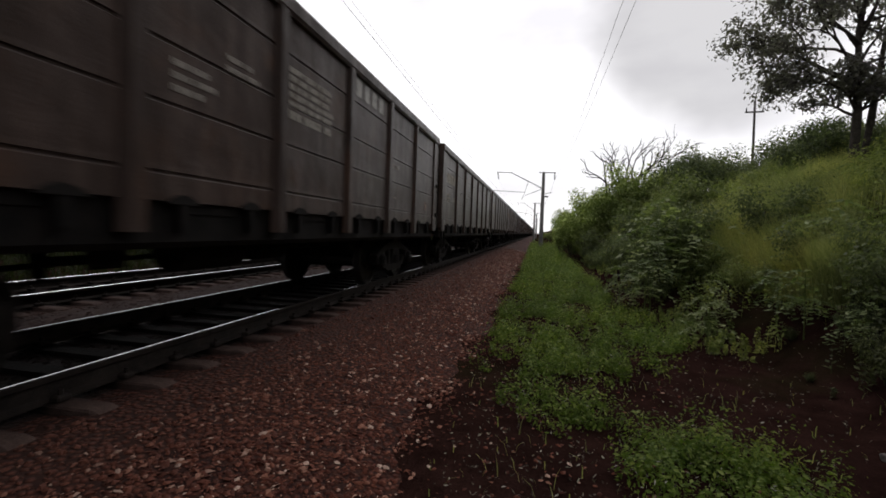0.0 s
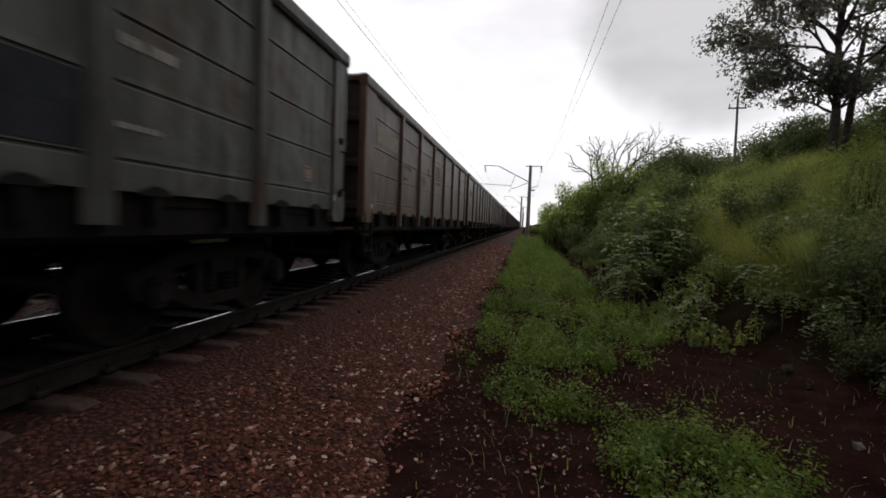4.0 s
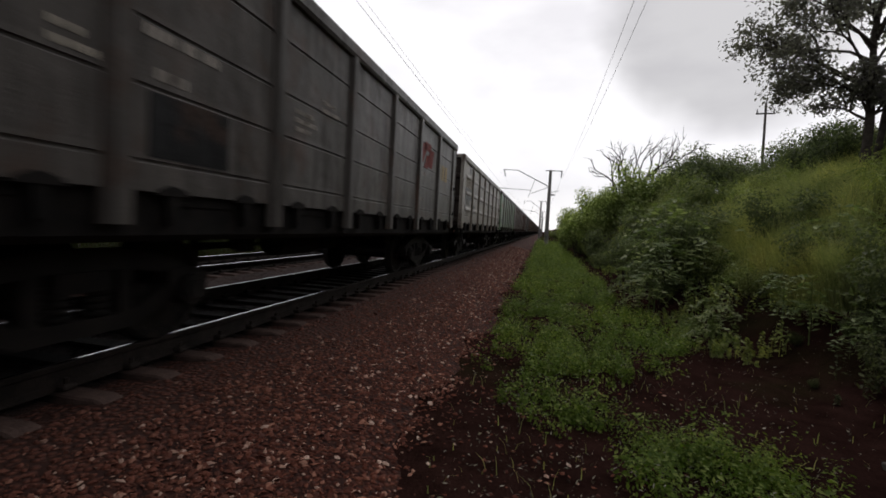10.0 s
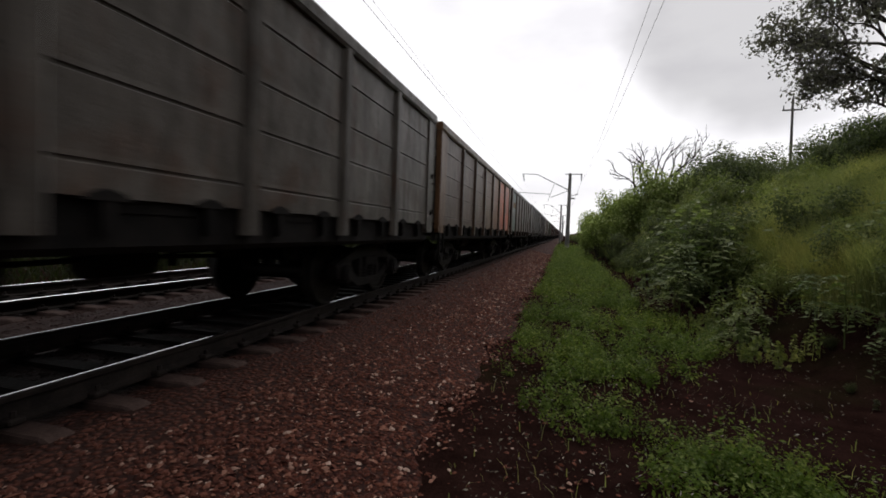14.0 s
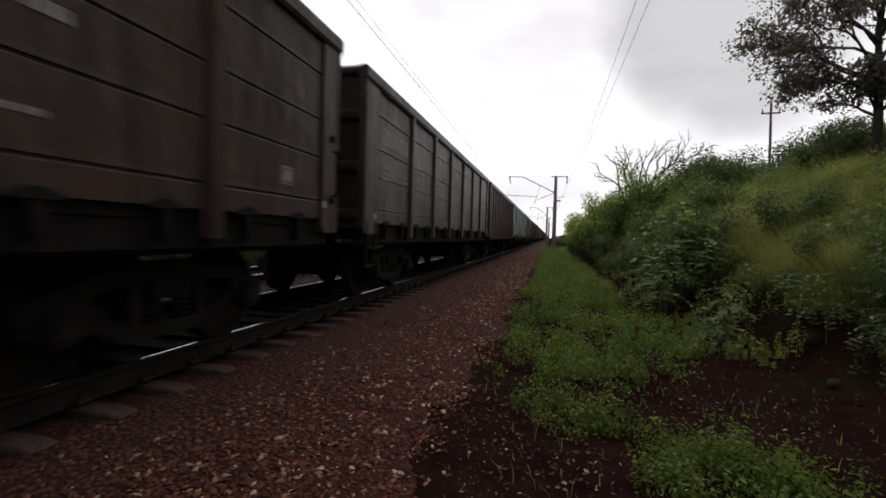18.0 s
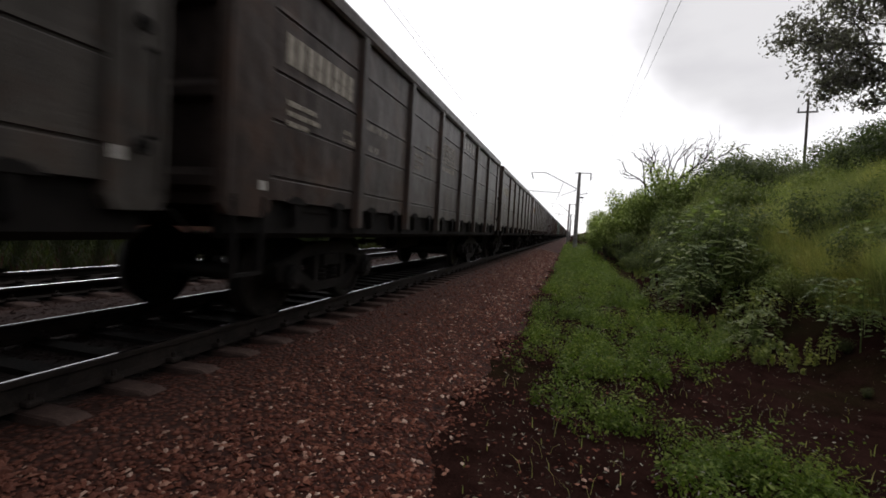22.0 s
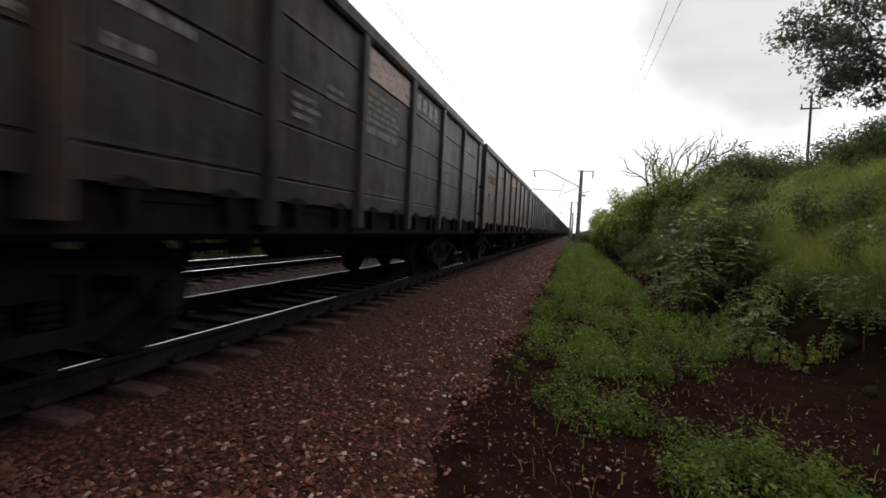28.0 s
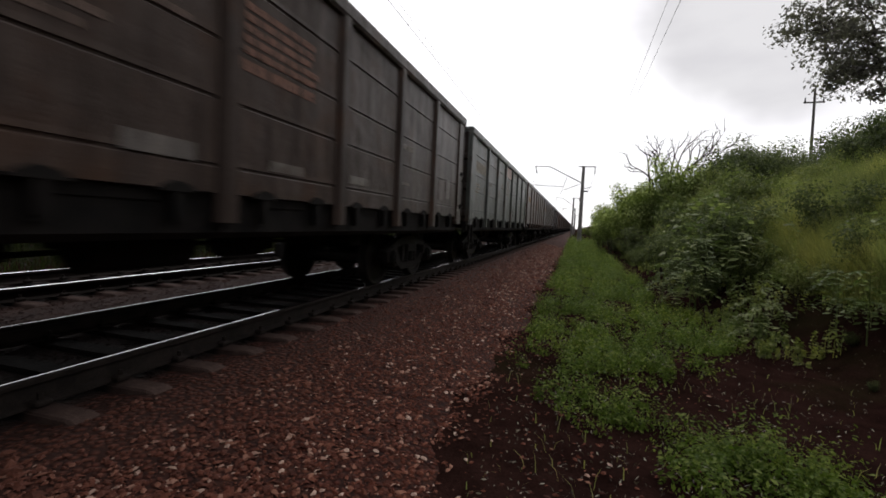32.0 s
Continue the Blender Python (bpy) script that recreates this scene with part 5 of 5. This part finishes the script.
def herb_layer():
    """Low green herbs in patches along the strip, past counting: small domed tufts of leaves."""
    own = np.random.default_rng(21)
    n = 15000
    y = 2.3 + 60 * own.random(n) ** 2.3
    y[13000:] = own.uniform(-12, 2.2, 2000)
    x = own.uniform(-0.75, 3.3, n)

    def patchy(cx, cy, rx, ry):
        return np.clip(1.7 - 1.7 * (((x - cx) / rx) ** 2 + ((y - cy) / ry) ** 2), 0, 1)

    edge = np.clip(1.45 + (y - 5.6) * 0.55, 0.6, 2.7) - 0.6 * np.clip((y - 9) / 3, 0, 1)
    dens = 0.9 * (y < 2.25) + 1.3 * np.clip((y - 5.3) / 0.7, 0, 1) * np.clip((edge - x) / 0.4, 0, 1) * np.clip((x + 0.8) / 0.35, 0, 1)
    lump = np.array([noise.noise((a * 1.7, b * 1.1, 3.0)) + 0.6 * noise.noise((a * 4.5, b * 3.5, 9.0)) for a, b in zip(x, y)])
    dens = dens * np.clip(0.40 + 2.9 * lump, 0.04, 1) + patchy(0.2, 4.8, 0.68, 0.95) * np.clip(0.45 + 2.2 * lump, 0.05, 1) + patchy(1.3, 3.35, 0.72, 0.85) * np.clip(0.85 + 1.5 * lump, 0.2, 1) + 0.25 * patchy(0.9, 4.2, 0.4, 0.3)
    keep = own.random(n) < dens
    x, y = x[keep], y[keep]
    per = 62
    big = np.clip(0.85 + y / 35, 0.85, 2.2)
    rad = (0.05 + 0.14 * rng.random(len(x)) ** 1.5) * big
    d = rng.normal(size=(len(x), per, 3))
    d /= np.linalg.norm(d, axis=2, keepdims=True)
    d[..., 2] = np.abs(d[..., 2])
    q = d * rad[:, None, None] * rng.uniform(0.4, 1.1, (len(x), per, 1))
    q[..., 2] *= rng.uniform(1.5, 3.2, (len(x), 1))
    base = np.stack([x, y, bank(x, y) + 0.01], 1)[:, None]
    c = (base + q).reshape(-1, 3)
    nr = (d + np.array([0, 0, 0.7])).reshape(-1, 3) + rng.normal(0, 0.35, c.shape)
    sz = np.repeat(big, per) * (0.016 + 0.044 * rng.random(len(c)) ** 1.8)
    tagged(new("ground_herbs", leaves(c, nr, sz, HERB, "ground_herbs", 0.5)), "low bright green herbs beside the gravel", "herbs", kind="stuff")


def blades(x, y, h, lean, wd, mat, name):
    n = len(x)
    a = rng.uniform(0, 6.28, n)
    z = bank(x, y)
    dx, dy = np.cos(a), np.sin(a)
    b0 = np.stack([x - dy * wd, y + dx * wd, z - 0.03], 1)
    b1 = np.stack([x + dy * wd, y - dx * wd, z - 0.03], 1)
    m0 = np.stack([x + dx * lean * h * 0.3 - dy * wd * 0.7, y + dy * lean * h * 0.3 + dx * wd * 0.7, z + h * 0.6], 1)
    m1 = np.stack([x + dx * lean * h * 0.3 + dy * wd * 0.7, y + dy * lean * h * 0.3 - dx * wd * 0.7, z + h * 0.6], 1)
    tp = np.stack([x + dx * lean * h, y + dy * lean * h, z + h], 1)
    v = np.stack([b0, b1, m1, m0, tp], 1).reshape(-1, 3)
    i = (np.arange(n) * 5)[:, None]
    f = np.concatenate([i + np.array([[0, 1, 2]]), i + np.array([[0, 2, 3]]), i + np.array([[3, 2, 4]])], 1).reshape(-1, 3)
    return arrays(name, v.tolist(), f.tolist(), mat)


def tall_grass():
    n = 60000
    y = 5.0 + 40 * rng.random(n) ** 1.2
    x = 4.2 + 14 * rng.random(n)
    lump = 0.5 + 0.5 * np.sin(x * 1.3 + 2 * np.sin(y * 0.6)) * np.sin(y * 0.9 + np.sin(x * 0.8))
    keep = (x < 0.75 * y + 3) & (rng.random(n) < 0.2 + 0.9 * lump)
    x, y, lump = x[keep], y[keep], lump[keep]
    n = 56000   # the open patch: fine feathery grass
    py = rng.uniform(7.6, 19, n)
    px = np.maximum(py * rng.uniform(0.27, 0.58, n), 4.3 + 0.9 * rng.random(n))
    mound = 0.5 + 0.5 * np.sin(px * 1.9 + 1.5 * np.sin(py * 0.8)) * np.sin(py * 1.2 + px)
    x, y, lump = np.concatenate([x, px]), np.concatenate([y, py]), np.concatenate([lump, 0.5 + 0.9 * mound])
    h = rng.uniform(0.3, 0.75, len(x)) * (0.6 + 0.7 * lump)
    tagged(new("tall_grass", blades(x, y, h, rng.uniform(0.15, 0.8, len(x)), rng.uniform(0.0035, 0.0075, len(x)), GRASS, "tall_grass")), "tall yellow-green grass and weeds on the bank", "grass", kind="stuff")
    n = 1000
    y = 2.4 + 40 * rng.random(n) ** 1.8
    x = rng.uniform(-0.7, 3.6, n)
    tagged(new("short_grass", blades(x, y, rng.uniform(0.04, 0.13, n), rng.uniform(0.4, 1.4, n), rng.uniform(0.002, 0.004, n), GRASS, "short_grass")), "sparse short grass on the soil", "grass", kind="stuff")


def weeds():
    """Leafy weeds, past counting, that cover the bank: leaves in whorls up each stem."""
    n = 7000
    y = 4.2 + 26 * rng.random(n) ** 1.25
    x = 2.6 + 11.6 * rng.random(n) ** 1.25
    keep = (x < 0.72 * y + 2.6) & (rng.random(n) < np.clip((x - 2.5 - 0.8 * (y < 9.5)) / 1.3, np.where(y < 9.5, 0.03, 0.12), 1)) & ~((x / y > 0.30) & (x / y < 0.56) & (y < 18) & (rng.random(n) < 0.6))
    x, y = np.concatenate([x[keep], rng.uniform(2.3, 3.4, 130)]), np.concatenate([y[keep], rng.uniform(7.2, 10.5, 130)])
    n, per = len(x), 20
    h = rng.uniform(0.4, 1.15, n) * np.clip((x - 2.3 - 0.5 * (y < 9.5)) / 1.8, 0.22, 1)
    lean = rng.normal(0, 0.12, (n, 2))
    f = np.tile(np.linspace(0.18, 1.0, per), (n, 1))
    a = f * 40 + rng.uniform(0, 6.28, (n, 1))
    r = 0.16 * (1.1 - 0.75 * f) * h[:, None]
    c = np.stack([x[:, None] + lean[:, :1] * f * h[:, None] + r * np.cos(a), y[:, None] + lean[:, 1:] * f * h[:, None] + r * np.sin(a), bank(x, y)[:, None] + f * h[:, None]], -1).reshape(-1, 3)
    nr = np.stack([0.5 * np.cos(a), 0.5 * np.sin(a), np.ones_like(a)], -1).reshape(-1, 3) + rng.normal(0, 0.35, c.shape)
    sz = np.repeat(np.clip(0.8 + y / 30, 0.8, 1.6), per) * rng.uniform(0.045, 0.10, len(c))
    # low growth gets the darker leaf colour that holds its shade
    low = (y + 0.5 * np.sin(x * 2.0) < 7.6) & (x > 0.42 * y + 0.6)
    for name, label, mat, some in (("bank_weeds", "tall leafy green weeds covering the bank", WEED, ~low), ("shaded_weeds", "weeds at the foot of the bank, shade put into their leaf colour", UNDERGROWTH_SHADE, low)):
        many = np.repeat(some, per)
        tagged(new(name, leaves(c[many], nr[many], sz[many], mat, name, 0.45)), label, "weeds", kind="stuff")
        stems = blades(x[some], y[some], h[some] * 0.95, np.abs(lean[some, 0]) * 0.5, np.full(int(some.sum()), 0.004), mat, "weed_stems")
        tagged(new("weed_stems", stems), "thin upright stems of the bank's weeds", "weeds", kind="stuff")


def litter():
    n = 4400
    y = 2.3 + 14 * rng.random(n) ** 1.5
    y[3400:] = rng.uniform(-10, 2.3, 1000)
    x = rng.uniform(-0.7, 5.5, n)
    c = np.stack([x, y, bank(x, y) + 0.02 + 0.12 * rng.random(n) ** 3], 1)
    tagged(new("leaf_litter", leaves(c, rng.normal(0, 0.4, c.shape) + np.array([0, 0, 1]), rng.uniform(0.015, 0.045, n), LITTER, "leaf_litter", 0.30)), "pale dry leaves and bits lying on dark soil", "leaf litter", kind="stuff")
    n = 1500   # dry tips and seed heads that stand out of the herbs
    y = 2.6 + 12 * rng.random(n) ** 1.6
    x = rng.uniform(-0.6, 0.9 + 0.28 * y, n)
    d = np.stack([x, y, bank(x, y) + 0.05 + 0.2 * rng.random(n)], 1)
    tagged(new("dry_tips", leaves(d, rng.normal(0, 0.7, d.shape) + np.array([0, 0, 1]), rng.uniform(0.018, 0.042, n), LITTER, "dry_tips", 0.28)), "small pale dry tips among the green herbs", "herbs", kind="stuff")


def branch_tree(bm, p, way, length, r, depth, tips):
    end = p + way * length
    mid = p.lerp(end, 0.5) + Vector((rng.normal(0, 0.06), rng.normal(0, 0.06), rng.normal(0, 0.04))) * length
    tube(bm, p, mid, r, r * 0.85, 8 if depth > 1 else 5, False)
    tube(bm, mid, end, r * 0.85, r * 0.6, 8 if depth > 1 else 5, False)
    if depth == 0:
        tips.append(end)
        return
    if depth <= 2:
        tips.append(mid)
    for i in range(3):
        w = (way + Vector((rng.normal(0, 0.55), rng.normal(0, 0.55), rng.normal(0.08, 0.35)))).normalized()
        branch_tree(bm, end if i else mid.lerp(end, 0.6), w, length * rng.uniform(0.6, 0.82), r * 0.58, depth - 1, tips)


def tree():
    x, y = 8.6, 15.0
    t = thing("tree", "tall dark broadleaf tree with thin leaning limbs on the bank", "tree", at=pose(x, y, float(bank(x, y))))
    bm, tips = bmesh.new(), []
    tube(bm, (0, 0, -0.5), (0.05, 0, 2.0), 0.14, 0.11, 10, False)
    tube(bm, (0.05, 0, 2.0), (0.0, 0.1, 4.4), 0.11, 0.07, 10, False)
    tube(bm, (0.25, 0.2, -0.5), (0.55, 0.3, 1.8), 0.10, 0.08, 10, False)
    tube(bm, (0.55, 0.3, 1.8), (0.75, 0.2, 4.6), 0.10, 0.05, 10, False)
    tube(bm, (0.0, 0.1, 4.4), (0.25, 0.1, 6.4), 0.07, 0.04, 8, False)
    for z, way, ln in ((1.9, (0.2, -0.6, 0.9), 0.5), (2.1, (-0.6, -0.4, 0.7), 0.62), (2.0, (-0.8, 0.3, 0.6), 0.62), (2.9, (-1.0, 0.0, 0.42), 1.12), (3.6, (-1.0, 0.25, 0.4), 1.35), (4.0, (-1.0, -0.3, 0.5), 1.4), (4.8, (-0.9, 0.1, 0.6), 1.4), (5.2, (0.9, 0.1, 0.5), 1.4), (4.6, (1.0, -0.2, 0.3), 1.3), (3.4, (1.0, 0.1, 0.3), 1.3), (5.8, (-0.7, -0.2, 0.7), 1.3), (6.2, (0.3, 0.3, 0.9), 1.2), (2.2, (0.5, 0.6, 0.6), 0.9), (2.1, (0.8, 0.3, 0.5), 1.3), (2.5, (-0.95, -0.1, 0.55), 0.95), (2.7, (0.5, -0.6, 0.7), 1.4), (3.0, (-0.9, 0.3, 0.6), 1.3), (3.2, (-0.8, -0.4, 0.8), 1.3), (3.5, (0.6, 0.4, 0.8), 1.5), (3.8, (-0.6, 0.3, 1.0), 1.6), (4.2, (0.2, -0.4, 1.0), 1.6), (4.3, (-0.3, 0.1, 1.0), 1.7), (4.4, (0.5, 0.2, 1.0), 1.6)):
        branch_tree(bm, Vector((0.04, 0.03, z)), Vector(way).normalized(), ln, 0.045, 3, tips)
    part("trunk", bm, BARK, t)
    c, d = [], []
    for q in tips:
        if rng.random() < 0.5:
            continue
        p, m = clump_points(64, rng.uniform(0.25, 0.65), 0.7)
        c.append(p + np.array(q))
        d.append(m)
    c = np.concatenate(c)
    part("crown", leaves(c, np.concatenate(d) + rng.normal(0, 0.6, c.shape) + np.array([0, 0, 0.4]), rng.uniform(0.08, 0.16, len(c)), LEAF_TREE, "crown", 0.5), None, t)


def limb(bm, p, lean, length, r, forks):
    """A bare crooked limb in the plane across the line, with twigs that fork from it."""
    n, a = 5, lean
    for i in range(n):
        q = p + Vector((math.sin(a), rng.normal(0, 0.12), math.cos(a))) * length / n
        tube(bm, p, q, r * (1 - i / (n + 1.0)), r * (1 - (i + 1) / (n + 1.0)), 6, False)
        if forks and i in (1, 2, 3):
            limb(bm, q, a + rng.choice((-1, 1)) * rng.uniform(0.35, 0.7), length * rng.uniform(0.3, 0.5), r * 0.55, forks - 1)
        p, a = q, a + rng.normal(0, 0.17)


def dead_bush():
    for x, y, limbs in ((5.5, 31.6, ((-0.35, -0.60, 2.4), (-0.15, -0.44, 2.8), (-0.3, -0.3, 2.6), (0.0, -0.12, 2.8), (0.2, 0.2, 3.1), (0.45, 0.36, 4.2), (0.6, 0.32, 3.5), (0.3, 0.5, 2.8))), (4.4, 32.4, ((0.0, -0.15, 2.4), (0.2, -0.5, 2.4)))):
        t = thing("dead_bush", "bare grey dead branches above the green bushes", "dead bush", "dead bushes", pose(x, y, 0))
        g = float(bank(x, y))
        for dx, lean, length in limbs:
            bm, foot = bmesh.new(), Vector((dx, 0, 4.3))
            tube(bm, (dx * 0.3, 0, g - 0.2), foot, 0.085, 0.042, 6, False)
            limb(bm, foot, lean, length, 0.072, 2)
            part("branch", bm, DEADWOOD, t)


def left_side():
    """Low green growth on the far side of the line, seen below the wagons."""
    pr = bush("lineside_bush", 1.5, 1.4, 1500, LINESIDE_SHADE, 0.14, "green bush beyond the second track, shade put into its colour")
    r = random.Random(9)
    for i in range(26):
        o = place(pr, -13.2 - 5 * r.random(), 2 + i * 2.6 + r.uniform(-1, 1), r.uniform(0.7, 1.3), i == 0)
    n = 30000
    y, x = 70 * rng.random(n) ** 1.4, rng.uniform(-19, -11.6, n)
    tagged(new("lineside_grass", blades(x, y, rng.uniform(0.15, 0.5, n), rng.uniform(0.3, 1.2, n), np.full(n, 0.014), LINESIDE_SHADE, "lineside_grass")), "green grass beyond the second track, shade put into its colour", "grass", kind="stuff")


def pale_stone():
    for x, y, r, flat, label in ((2.68, 4.05, 0.036, 1.1, "pale rounded stone lying among dark weeds"), (2.5, 3.42, 0.055, 0.35, "flat pinkish-white stone on the soil")):
        bm = bmesh.new()
        bmesh.ops.create_icosphere(bm, subdivisions=3, radius=r)
        for v in bm.verts:
            v.co *= 1 + 0.35 * noise.noise(v.co * 1.0 / r + Vector((x, 0, 0)))
            v.co.z *= flat
        tagged(new("pale_stone", mesh_of("pale_stone", bm, PALE_ROCK)), label, "stone", "pale stones").matrix_basis = pose(x, y, float(bank(x, y)) + r * flat * 0.5)


pale_stone()
ground()
ballast()
overhead()
hill_pole()
train()
plants()
tree()
dead_bush()
left_side()
herb_layer()
tall_grass()
weeds()
litter()
gravel()
tracks()


# ---- what moves ----
def travelled(t):
    """How far the train's first wagon end stands along the line."""
    drift = 0.00105939 * t ** 2 - 0.003179 * t - 0.1113
    return 12.58 * t + PITCH * drift


SLACK = {0: 0.05, 1: -0.06, 2: 0.08, 3: 0.08, 6: 0.0, 7: 0.33, 8: 0.70, 9: 0.08, 10: -0.2, 11: -0.14, 12: -0.22, 15: -0.15, 16: -0.05, 17: -0.16, 18: 0.02, 19: 0.0, 20: -0.07, 21: 0.12, 22: 0.28, 23: 0.0, 25: 0.15, 26: 0.3, 27: 0.1, 28: 0.05, 29: 0.16, 30: 0.04}   # couplings drawn out or pressed in


def motions():
    times = [2.0 * i for i in range(17)]
    for k, w in WAGONS:
        walk(w, [(t, pose(TRACK, travelled(t) - PITCH * k + SLACK.get(k, 0.0), 0)) for t in times])
    fine = [i / 30 for i in range(961)]
    made = {}
    for o in list(bpy.data.objects):
        if o.name.split(".")[0] == "wheelset":
            d = round(o.matrix_basis.translation.y, 2)
            if d not in made:
                walk(o, [(t, pose(0, d, 0.478) @ Matrix.Rotation(-(travelled(t) - travelled(0)) / 0.478, 4, "X")) for t in fine])
                made[d] = o.animation_data
            else:
                o.rotation_mode = "QUATERNION"
                k = o.animation_data_create()
                k.action = made[d].action
                k.action_slot = made[d].action_slot


motions()
